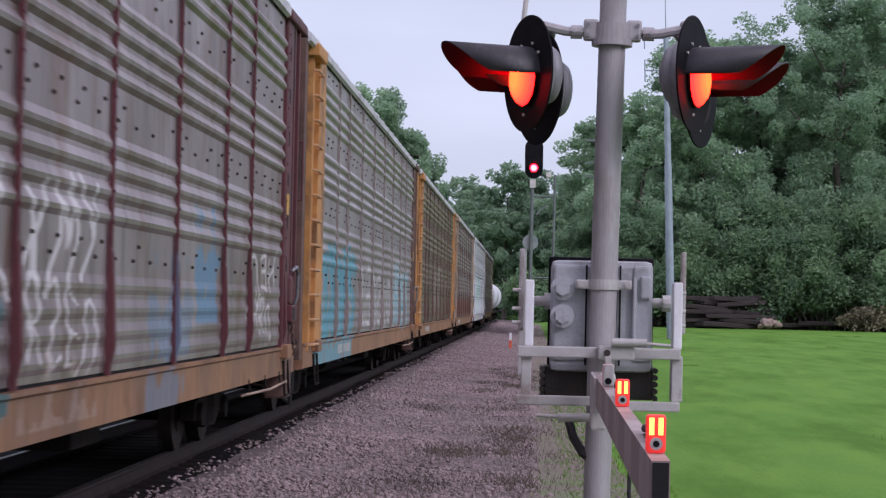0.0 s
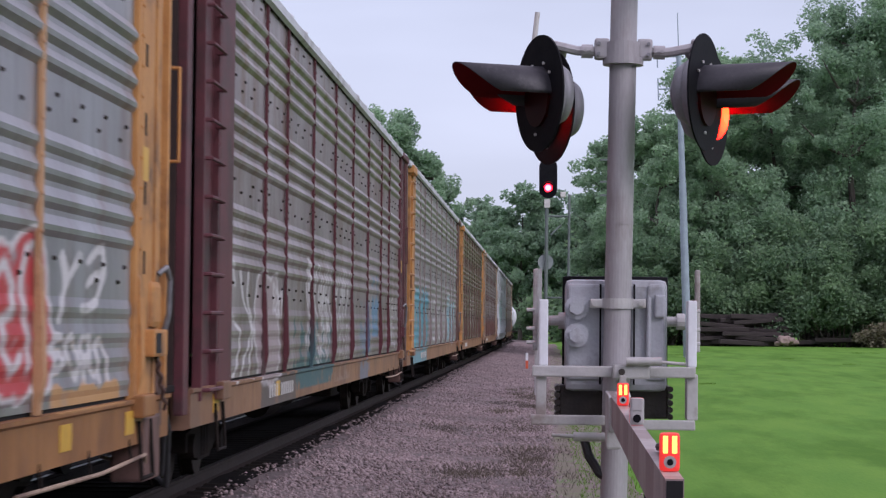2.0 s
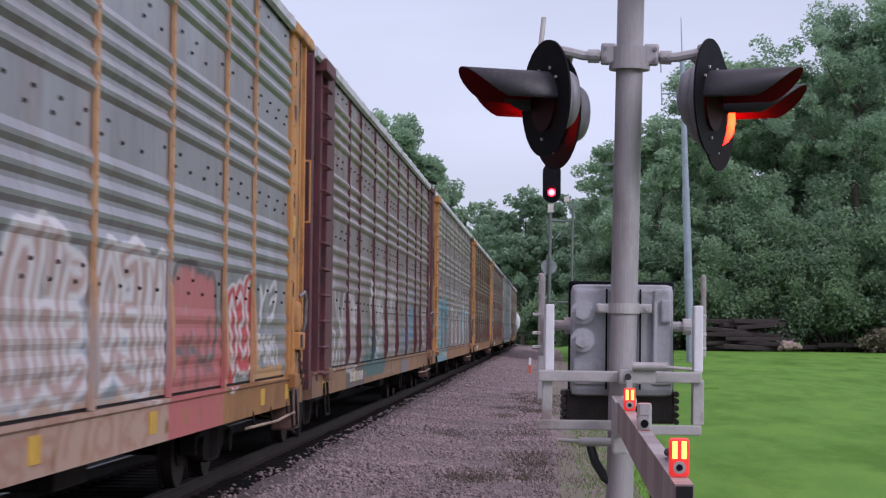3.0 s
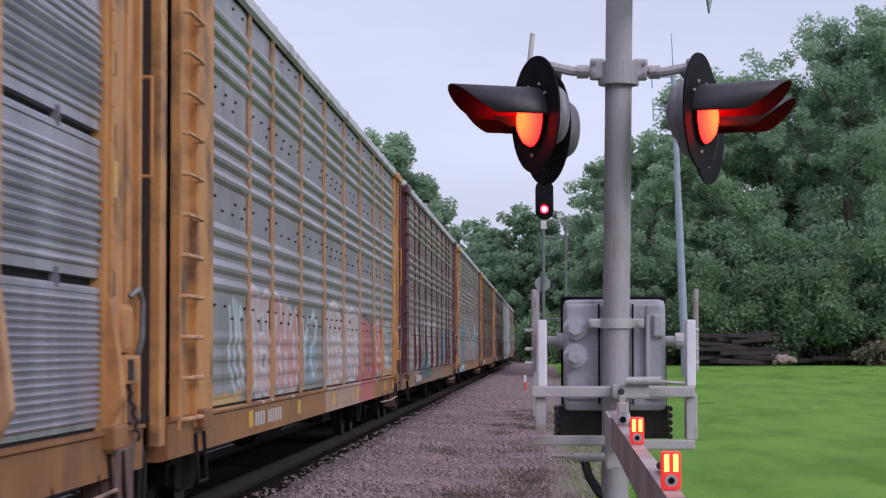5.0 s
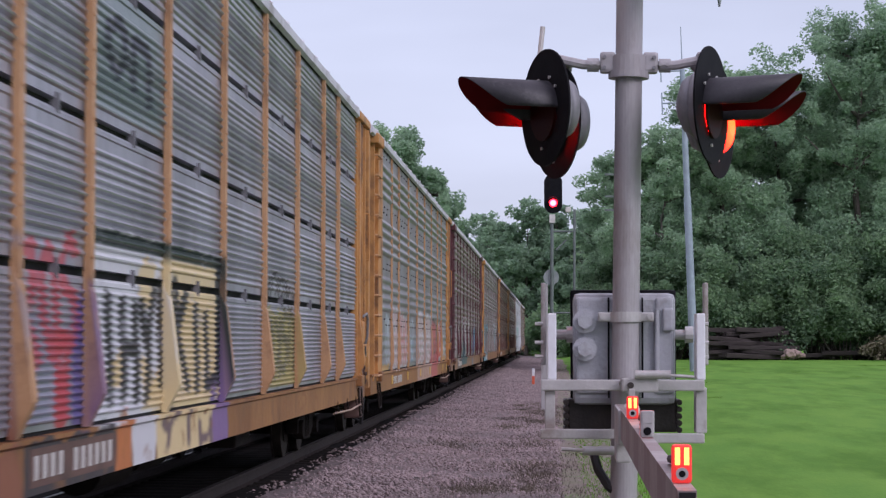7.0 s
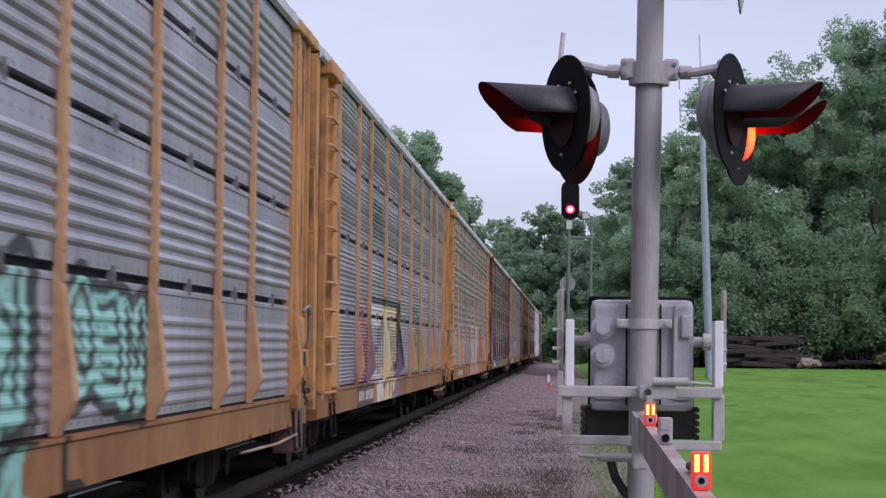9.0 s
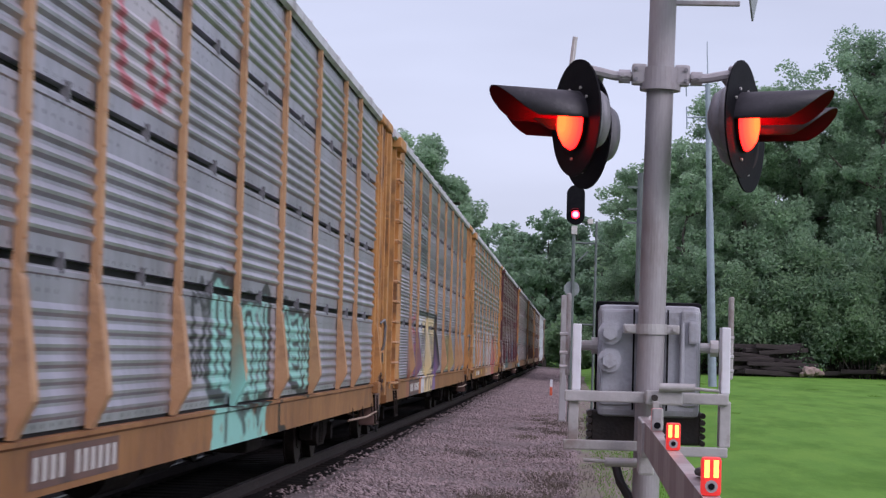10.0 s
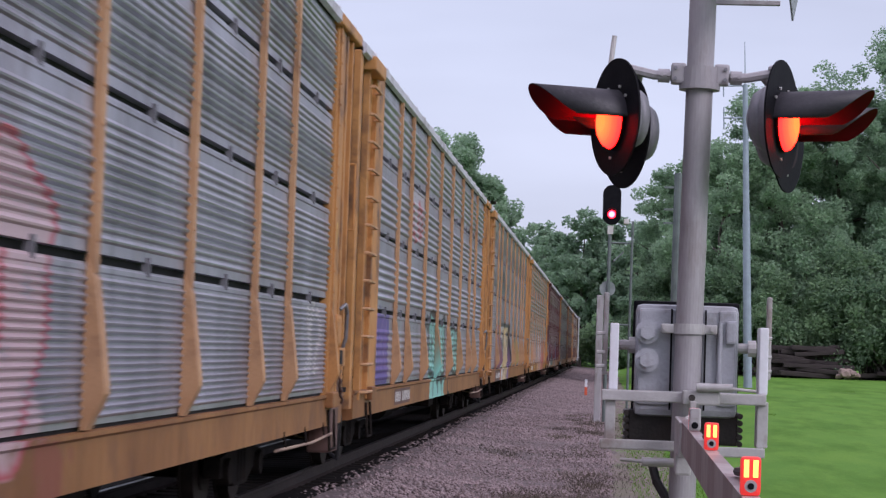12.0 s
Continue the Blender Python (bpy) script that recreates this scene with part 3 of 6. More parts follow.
def spray(y, z, layers):
    col, cov = np.zeros((len(y), 3)), np.zeros(len(y))

    def over(mask, color, a):
        new_cov = a + cov[mask] * (1 - a)
        safe = np.maximum(new_cov, 1e-4)
        blend = (np.array(color)[None] * a[:, None] + col[mask] * (cov[mask] * (1 - a))[:, None]) / safe[:, None]
        col[mask] = np.where(new_cov[:, None] > 1e-3, blend, np.array(color)[None])
        cov[mask] = new_cov

    for b in layers:
        q = b["seed"]
        mask = (y > b["y0"]) & (y < b["y1"]) & (z > b["z0"] - 0.4) & (z < b["z1"] + 0.4)
        if not mask.any():
            continue
        bend = 1.0 if b["kind"] == "patch" or b["fill"] else (2.2 if b["rim"] < 0.04 else 0.5)
        yy = y[mask] + bend * (0.10 * np.sin(2.9 * z[mask] + q * 1.7) + 0.05 * np.sin(9.1 * z[mask] + q))
        zz = z[mask] + 0.06 * np.sin(1.9 * y[mask] + q * 2.3) + 0.03 * np.sin(6.3 * y[mask] + q)
        if b["kind"] == "patch":
            rag = b["ragged"] * (np.sin(7.3 * yy + q) * 0.5 + np.sin(17.0 * yy + 2 * q) * 0.3 + np.sin(11.0 * zz + q) * 0.4)
            d = np.minimum(np.minimum((y[mask] - b["a"]) * 0.5, (b["b"] - y[mask]) * 0.5) + rag * 0.4, np.minimum(z[mask] - b["z0"] + 0.02, b["z1"] - z[mask] + rag))
            over(mask, b["color"], np.clip(d / 0.03 + 0.5, 0, 1) * b["strength"])
            continue
        rnd = random.Random(q)
        n = len(b["forms"])
        wide, high = (b["b"] - b["a"]) / n, b["z1"] - b["z0"]
        strokes, inners = [], []
        for i, f in enumerate(b["forms"]):
            up, lo = rnd.uniform(-0.12, 0.08) * high, rnd.uniform(-0.04, 0.1) * high
            for line in FORMS[f]:
                pts = [(b["a"] + wide * (i + 0.08 + 0.84 * (1 - u if i % 2 else u)), b["z0"] + lo + (high + up - lo) * v) for u, v in line]
                strokes.append(pts)
                inners.append([(py + 0.05, pz + 0.03) for py, pz in pts])
        d = near_strokes(yy, zz, strokes)
        if b["fill"]:
            if b["line"]:
                over(mask, b["line"], np.clip((b["fat"] + b["rim"] - d) / 0.025 + 0.5, 0, 1))
            over(mask, b["fill"], np.clip((b["fat"] - d) / 0.025 + 0.5, 0, 1))
            if b["inner"] and b["line"]:
                over(mask, b["line"], np.clip((0.032 - near_strokes(yy, zz, inners)) / 0.025 + 0.5, 0, 1))
        else:
            over(mask, b["line"], np.clip((b["rim"] - d) / 0.025 + 0.5, 0, 1))
    return col, cov


def post_bm(wide, slotted):
    """A slim upright with a broader foot that leans out to a knee and returns to the sill."""
    bm = bmesh.new()
    push = 0.034 if slotted else 0.014
    extrude_outline(bm, [(SIDE - 0.02, Z_EAVE), (SIDE + push, Z_EAVE)] + [(SIDE + push, 2.9 - 0.08 * i) for i in range(11)] + [(SIDE - 0.02, 2.1)] + [(SIDE - 0.02, 2.1 + 0.08 * i) for i in range(1, 11)], "y", -wide * 0.32, wide * 0.32)
    knee = 0.125 if slotted else 0.052
    zs = [2.06 - 0.06 * i for i in range(12)]
    front = [(SIDE + push + 0.008 + (knee - push - 0.008) * (2.06 - z) / 0.66, z) for z in zs] + [(SIDE + knee, 1.36), (SIDE + knee * 0.72, 1.28), (SIDE + knee * 0.42, 1.21), (SIDE + 0.018, 1.135)]
    extrude_outline(bm, [(SIDE - 0.02, 2.2)] + front + [(SIDE - 0.02, 1.135)], "y", -wide * 0.45, wide * 0.45)
    for z in [2.3 + 0.24 * i for i in range(13)]:
        add_rod(bm, (SIDE + push - 0.01, -wide * 0.2, z), (SIDE + push + 0.014, -wide * 0.2, z), 0.012, None, 6)
    return bm


def sill_mesh(material, layers):
    """The side sill with a lip along its top edge."""
    o = [(SIDE - 0.18, Z_SILL1), (SIDE + 0.03, Z_SILL1), (SIDE + 0.03, Z_SILL1 - 0.03)] + [(SIDE + 0.005, Z_SILL1 - 0.05 - 0.0437 * i) for i in range(8)] + [(SIDE - 0.06, Z_SILL0), (SIDE - 0.18, Z_SILL0)]
    ys = np.linspace(-13.9, 13.6, 480 if layers else 2)
    k = len(o)
    verts = [(x, y, z) for y in ys for x, z in o]
    faces = [(j * k + i, (j + 1) * k + i, (j + 1) * k + (i + 1) % k, j * k + (i + 1) % k) for j in range(len(ys) - 1) for i in range(k)]
    faces += [tuple(range(k)), tuple(range((len(ys) - 1) * k + k - 1, (len(ys) - 1) * k - 1, -1))]
    me = bpy.data.meshes.new("side_sill")
    me.from_pydata(verts, [], faces)
    me.materials.append(material)
    if layers:
        set_paint(me, layers)
    return me


def stud_mesh():
    """Rows of bolt heads on the flat strips of the side sheets."""
    bm, rnd = bmesh.new(), random.Random(8)
    step = (Z_EAVE - Z_PANEL) / 4
    for a, b in zip(POSTS, POSTS[1:]):
        k = max(2, round((b - a) / 0.7))
        for r in range(4):
            for c, up in enumerate((0.81, 0.92)):
                for i in range(k):
                    y = a + (b - a) * (i + 0.35 + 0.3 * c) / k
                    z = Z_PANEL + (r + up) * step
                    if rnd.random() < 0.8:
                        add_rod(bm, (SIDE - 0.03, y, z), (SIDE - 0.006, y, z), 0.019, 0.011, 6)
    return link_mesh("stud_field", bm, M_WHEEL)


def roof_bm():
    bm = bmesh.new()
    outline = [(1.66, 5.40), (1.665, 5.50), (1.5, 5.62), (1.05, 5.74), (0.5, 5.80), (0, 5.82), (-0.5, 5.80), (-1.05, 5.74), (-1.5, 5.62), (-1.665, 5.50), (-1.66, 5.40)]
    inner = [(x * 0.97, z - 0.03) for x, z in reversed(outline)]
    extrude_outline(bm, outline + inner, "y", -14.2, 13.8)
    for i in range(19):
        y = -13.2 + i * 1.467
        for (xa, za), (xb, zb) in zip(outline[1:6], outline[2:6]):
            add_rod(bm, (xa, y, za), (xb, y, zb), 0.022, None, 5)
            add_rod(bm, (-xa, y, za), (-xb, y, zb), 0.022, None, 5)
    return bm


def ladder_bm(y0, y1):
    bm = bmesh.new()
    for y in (y0, y1):
        add_box(bm, SIDE - 0.06, SIDE + 0.03, y - 0.04, y + 0.04, 1.0, 5.32, 0.008)
    add_box(bm, SIDE - 0.055, SIDE - 0.035, y0, y1, 1.0, 5.3)
    add_box(bm, SIDE - 0.12, SIDE + 0.12, y0 - 0.12, y1 + 0.16, 5.26, 5.44, 0.02)
    return bm


def rung_mesh(y0, y1, material):
    return link_mesh("rung", add_pipe(bmesh.new(), [(SIDE + 0.0, y0, 0), (SIDE + 0.09, y0 + 0.02, 0), (SIDE + 0.09, y1 - 0.02, 0), (SIDE + 0.0, y1, 0)], 0.02, 6), material)


def wheelset_mesh():
    bm = bmesh.new()
    add_rod(bm, (-1.0, 0, 0), (1.0, 0, 0), 0.08, None, 10)
    for s in (-1, 1):
        add_rod(bm, (s * 0.70, 0, 0), (s * 0.83, 0, 0), 0.42, None, 28)
        add_rod(bm, (s * 0.68, 0, 0), (s * 0.70, 0, 0), 0.45, None, 28)
        add_rod(bm, (s * 0.83, 0, 0), (s * 0.85, 0, 0), 0.2, None, 16)
    return link_mesh("wheelset", bm, M_WHEEL)


def truck_frame_mesh():
    bm = bmesh.new()
    for s in (-1, 1):
        o = [(-1.15, 0.36), (-1.15, 0.56), (-0.75, 0.6), (-0.3, 0.74), (0.3, 0.74), (0.75, 0.6), (1.15, 0.56), (1.15, 0.36), (0.7, 0.38), (0.35, 0.24), (-0.35, 0.24), (-0.7, 0.38)]
        x = s * 0.98
        extrude_outline(bm, o, "x", x - 0.08, x + 0.08)
        for k in (-0.18, 0, 0.18):
            add_rod(bm, (x + s * 0.03, k, 0.28), (x + s * 0.03, k, 0.6), 0.07, None, 10)
        for k in (-0.89, 0.89):
            add_rod(bm, (x, k, 0.42), (x + s * 0.14, k, 0.42), 0.13, None, 12)
    add_box(bm, -1.0, 1.0, -0.2, 0.2, 0.48, 0.74, 0.02)
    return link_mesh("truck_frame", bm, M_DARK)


WHEELSET, TRUCK_FRAME = wheelset_mesh(), truck_frame_mesh()
ROOF_MESHES = {}
DOOR_RIB = link_mesh("door_rib", boxed(-0.04, 0.04, -0.03, 0.03, -2.1, 2.1), M_END)
PROFILE = {k: rib_profile(k) for k in ("plain", "slotted", "fine")}
STUDS = stud_mesh()
POST_CACHE = {}


def child(name, mesh, parent, m=None, label=""):
    ob = new(name, mesh)
    ob.parent = parent
    if m:
        ob.matrix_basis = m
    if label:
        tagged(ob, label)
    return ob


def running_gear(car):
    for s in (-9.9, 9.9):
        truck = child("truck", TRUCK_FRAME, car, pose(0, s, 0))
        for k in (-0.89, 0.89):
            child("wheelset", WHEELSET, truck, pose(0, k, 0.42))
    for y, r in ((-3.2, 0.22), (-1.2, 0.16)):
        part("air_tank", rod((0.75, y - 0.7, 0.62), (0.75, y + 0.7, 0.62), r, None, 16), M_DARK, car)
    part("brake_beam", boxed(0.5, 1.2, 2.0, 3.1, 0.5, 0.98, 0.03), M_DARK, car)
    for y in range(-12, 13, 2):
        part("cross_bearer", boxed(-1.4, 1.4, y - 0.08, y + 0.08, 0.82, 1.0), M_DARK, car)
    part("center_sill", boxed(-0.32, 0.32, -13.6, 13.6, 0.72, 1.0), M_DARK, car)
    for s in (-1, 1):
        bm = boxed(-0.12, 0.12, min(s * 13.4, s * 14.22), max(s * 13.4, s * 14.22), 0.7, 0.95, 0.02)
        add_box(bm, -0.18, 0.18, min(s * 13.95, s * 14.27), max(s * 13.95, s * 14.27), 0.66, 1.0, 0.04)
        part("coupler", bm, M_DARK, car)


def car_carrier(label, style, panel_mat, sill_mat, post_mat, end_mat, ladder_mat, roof_mat=M_ROOF, post_width=0.17, reflectors=(), paint=()):
    car = thing("autorack_car", label, "rail car", "cars of the train")
    slotted = style != "plain"
    for i, (a, b) in enumerate(zip(POSTS, POSTS[1:])):
        child("side_panel", bay_mesh("side_panel", a, b, PROFILE[style], panel_mat, paint), car)
    key = (slotted, post_width, post_mat.name)
    if key not in POST_CACHE:
        POST_CACHE[key] = link_mesh("post", post_bm(post_width, slotted), post_mat)
    for y in POSTS[1:-1]:
        mesh = POST_CACHE[key]
        over_post = [b for b in paint if b["kind"] == "patch" and b["y0"] < y < b["y1"]]
        if over_post:
            mesh = link_mesh("post", post_bm(post_width, slotted), post_mat)
            set_paint(mesh, over_post, y)
        child("post", mesh, car, pose(0, y, 0))
    if not slotted:
        tagged(child("stud_field", STUDS, car), kind="stuff")
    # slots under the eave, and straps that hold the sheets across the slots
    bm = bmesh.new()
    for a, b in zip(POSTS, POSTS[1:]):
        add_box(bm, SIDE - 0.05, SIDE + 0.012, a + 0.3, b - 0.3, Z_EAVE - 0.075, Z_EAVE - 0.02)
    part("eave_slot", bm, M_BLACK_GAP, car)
    if slotted:
        strap = link_mesh("strap", boxed(SIDE - 0.06, SIDE + 0.0, -0.013, 0.013, -0.10, 0.035), M_STRAP)
        step = (Z_EAVE - Z_PANEL) / 4
        for r in (1, 2, 3):
            for a, b in zip(POSTS, POSTS[1:]):
                for k in (0.55,):
                    child("strap", strap, car, pose(0, a + (b - a) * k, Z_PANEL + r * step))
    # black box in place of the shade between side panels and sill
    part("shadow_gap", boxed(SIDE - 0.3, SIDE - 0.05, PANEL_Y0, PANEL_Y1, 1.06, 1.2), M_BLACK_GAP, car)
    # sill with a lip and end steps
    child("side_sill", sill_mesh(sill_mat, paint), car)
    part("far_sill", boxed(-SIDE, -SIDE + 0.2, -13.55, 13.55, Z_SILL0, Z_SILL1, 0.01), sill_mat, car)
    part("deck", boxed(-SIDE + 0.21, SIDE - 0.31, -13.5, 13.5, 1.0, 1.12), M_DARK, car)
    for s, name in ((-1, "jacking_pad"), (1, "jacking_pad")):
        part(name, boxed(SIDE - 0.02, SIDE + 0.10, s * 12.35 - 0.24, s * 12.35 + 0.24, 0.98, 1.16, 0.02), sill_mat, car)
    part("far_side", boxed(-SIDE, -SIDE + 0.05, -13.6, 13.6, Z_PANEL, Z_EAVE - 0.06), panel_mat, car)
    if roof_mat.name not in ROOF_MESHES:
        ROOF_MESHES[roof_mat.name] = link_mesh("roof", roof_bm(), roof_mat)
    child("roof", ROOF_MESHES[roof_mat.name], car)
    # ends: corner posts, folding doors with ribs, brackets at the roof
    for s in (-1, 1):
        bm = bmesh.new()
        ya, yb = s * 13.35, s * 13.5
        add_box(bm, -1.5, 1.5, min(ya, yb), max(ya, yb), 1.0, 5.35)
        door = part("end_door", bm, M_END, car)
        for k in range(7):
            child("door_rib", DOOR_RIB, door, pose(-1.36 + k * 0.45, yb + s * 0.03, 3.175))
    bm = boxed(SIDE - 0.1, SIDE + 0.02, 12.11, 12.75, 1.0, Z_EAVE, 0.012)
    part("corner_post", bm, end_mat, car)
    part("corner_post", boxed(SIDE - 0.09, SIDE - 0.01, 13.4, 13.58, 0.9, 5.4, 0.012), end_mat, car)
    part("recess_plate", boxed(SIDE - 0.12, SIDE - 0.09, 12.76, 13.39, 1.0, 5.4), end_mat, car)
    part("corner_post", boxed(SIDE - 0.09, SIDE + 0.0, -14.26, -14.0, 0.9, 5.42, 0.012), end_mat, car)
    part("end_plate", boxed(SIDE - 0.06, SIDE + 0.03, -12.54, -11.7, 1.0, 5.4, 0.012), ladder_mat, car)
    part("ladder_stile", ladder_bm(-13.45, -12.6), ladder_mat, car)
    rung = rung_mesh(-13.42, -12.63, M_POST if ladder_mat is M_ORANGE else ladder_mat)
    for k in range(12):
        child("rung", rung, car, pose(0, 0, 1.1 + 0.36 * k))
    bm = boxed(SIDE - 0.1, SIDE + 0.08, 12.0, 13.8, 5.36, 5.5, 0.03)
    part("roof_bracket", bm, end_mat, car)
    # hand brake housing and step irons at the far end
    part("latch_box", boxed(SIDE - 0.1, SIDE + 0.10, 12.5, 13.05, 1.45, 1.67, 0.02), end_mat, car)
    part("latch_plate", boxed(SIDE - 0.1, SIDE + 0.06, 12.6, 12.98, 1.68, 2.06, 0.05), end_mat, car)
    for y0, y1, out in ((12.8, 12.88, 0.03), (13.02, 13.16, 0.0), (13.3, 13.39, 0.03)):
        part("channel_flange", boxed(SIDE - 0.13, SIDE + out, y0, y1, 1.15, 5.36, 0.008), end_mat, car)
    handle = [(SIDE + 0.03, 12.95, 2.12), (SIDE + 0.09, 13.0, 2.18), (SIDE + 0.1, 13.1, 2.08), (SIDE + 0.09, 13.12, 1.8), (SIDE + 0.04, 13.15, 1.62)]
    part("brake_handle", add_pipe(bmesh.new(), handle, 0.024, 8), M_STRAP, car, "grey worn brake lever")
    chain = [(SIDE + 0.04 + 0.02 * (i % 2), 12.85 + 0.05 * i + 0.03 * (i % 2), 1.44 - 0.055 * i) for i in range(9)]
    part("chain", add_pipe(bmesh.new(), chain, 0.016, 6), M_BROWN, car, "rusty hanging chain")
    part("warning_label", boxed(SIDE + 0.0205, SIDE + 0.024, 12.3, 12.52, 2.85, 3.12), M_YELLOW, car, "faded yellow warning label")
    part("end_foot", post_bm(post_width * 1.2, slotted), end_mat, car).matrix_basis = pose(0.01, 12.24, 0)
    for dy, z0, z1 in ((0.0, 1.15, 1.6), (0.25, 0.85, 1.3), (0.5, 0.8, 1.15)):
        part("end_bracket", boxed(SIDE - 0.2, SIDE + 0.03 - dy * 0.1, 12.95 + dy, 13.1 + dy, z0, z1, 0.02), M_BROWN, car)
    hole = link_mesh("post_hole", boxed(-0.002, 0.004, -0.035, 0.035, -0.09, 0.09), M_BLACK_GAP)
    for z in (2.2, 2.75, 3.3, 3.85, 4.4, 4.95):
        child("post_hole", hole, car, pose(SIDE + 0.021, 12.4, z))
    for dy, drop in ((0.0, 0.42), (0.22, 0.3)):
        bm = add_pipe(bmesh.new(), [(SIDE - 0.12, 13.62 + dy, 1.12), (SIDE - 0.05, 13.72 + dy, 0.8), (SIDE - 0.1, 13.9 + dy, drop), (SIDE - 0.3, 14.1 + dy, drop + 0.12)], 0.026)
        part("air_hose", bm, M_RUBBER, car)
    bm = add_pipe(bmesh.new(), [(SIDE - 0.02, 13.58, 3.1), (SIDE + 0.07, 13.58, 3.1), (SIDE + 0.07, 13.58, 3.9), (SIDE - 0.02, 13.58, 3.9)], 0.014)
    part("grab_iron", bm, end_mat, car)
    part("end_platform", boxed(SIDE - 0.5, SIDE + 0.03, 13.3, 13.78, 1.13, 1.19, 0.01), M_DARK, car)
    part("latch_hole", boxed(SIDE + 0.09, SIDE + 0.104, 12.54, 12.76, 1.48, 1.64), M_BLACK_GAP, car)
    for y in (12.3, -12.6):
        bm = add_pipe(bmesh.new(), [(SIDE + 0.02, y, 0.95), (SIDE + 0.05, y, 0.5), (SIDE + 0.05, y + 0.45, 0.5), (SIDE + 0.02, y + 0.45, 0.95)], 0.017)
        part("step_iron", bm, M_DARK, car)
    bm = add_pipe(bmesh.new(), [(SIDE + 0.02, 8.6, 0.66), (SIDE + 0.04, 10.9, 0.64), (SIDE + 0.05, 12.4, 0.68), (SIDE - 0.02, 12.8, 0.55), (SIDE - 0.5, 13.3, 0.6)], 0.016)
    part("uncoupling_rod", bm, M_TAN, car)
    for y in (9.2, 10.6, 12.0):
        part("rod_hanger", rod((SIDE + 0.03, y, 0.64), (SIDE + 0.0, y, 0.82), 0.012), M_DARK, car)
    bm = boxed(SIDE - 0.25, SIDE + 0.02, 12.5, 13.2, 0.45, 0.98, 0.03)
    part("end_plate", bm, M_BROWN, car)
    for y in reflectors:
        part("reflector", boxed(SIDE + 0.0055, SIDE + 0.012, y - 0.16, y + 0.16, 0.86, 1.04), M_YELLOW, car, "yellow reflector patch")
    if slotted:
        part("stencil_patch", boxed(SIDE + 0.0052, SIDE + 0.008, -8.75, -6.35, 0.815, 1.055), M_BROWN, car, "dark painted patch behind the stencil")
    bar = link_mesh("stencil_bar", boxed(0, 0.004, -0.05, 0.05, -0.075, 0.075), M_PALE_METAL)
    for k in range(11):
        if k != 4:
            child("stencil_bar", bar, car, pose(SIDE + 0.0082, -8.6 + 0.21 * k, 0.935), "white stencilled bar")
    running_gear(car)
    return car


def tank_car(label):
    car = thing("tank_car", label, "rail car", "cars of the train")
    bm = bmesh.new()
    bmesh.ops.create_uvsphere(bm, u_segments=24, v_segments=12, radius=1.5)
    for v in bm.verts:
        v.co = Vector((v.co.x, v.co.z * 0.45, v.co.y))
        v.co.y += 7.2 if v.co.y > 0 else -7.2
        v.co.z += 2.65
    part("tank", bm, M_WHITE_CAR, car, smooth=True)
    part("dome", rod((0, 0, 4.0), (0, 0, 4.5), 0.45, None, 16), M_WHITE_CAR, car)
    part("running_board", boxed(-1.5, 1.5, -8.6, 8.6, 0.95, 1.05), M_DARK, car)
    for s in (-6.6, 6.6):
        truck = child("truck", TRUCK_FRAME, car, pose(0, s, 0))
        for k in (-0.89, 0.89):
            child("wheelset", WHEELSET, truck, pose(0, k, 0.42))
    return car


GREY, GREY_WORN = (0.40, 0.40, 0.455), (0.255, 0.25, 0.288)
GREY2, GREY2_WORN = (0.40, 0.37, 0.38), (0.275, 0.24, 0.245)
WHITE_PAINT, TEAL, PURPLE, RED, PINK, BLUE, CYAN = (0.55, 0.535, 0.54), (0.24, 0.55, 0.475), (0.09, 0.06, 0.25), (0.42, 0.035, 0.04), (0.42, 0.125, 0.125), (0.12, 0.225, 0.33), (0.10, 0.35, 0.43)
CREAM = (0.62, 0.5, 0.28)
SILL_TAN = ((0.33, 0.18, 0.105), (0.22, 0.115, 0.07))
SILL_ORANGE = ((0.315, 0.152, 0.058), (0.20, 0.088, 0.036))


def side_mat(name, grey=GREY, worn=GREY_WORN, rust_amount=0.15, streak=0.4, holes=False):
    return painted_metal("side_" + name, grey, worn, rust_amount=rust_amount, streak=streak, rough=0.38, metal=0.5, holes=holes)


def sill_paint(name, cols=SILL_TAN, rust_amount=0.45):
    return painted_metal("sill_" + name, cols[0], cols[1], rust_amount=rust_amount, holes=False, streak=0.35, run=1.1)


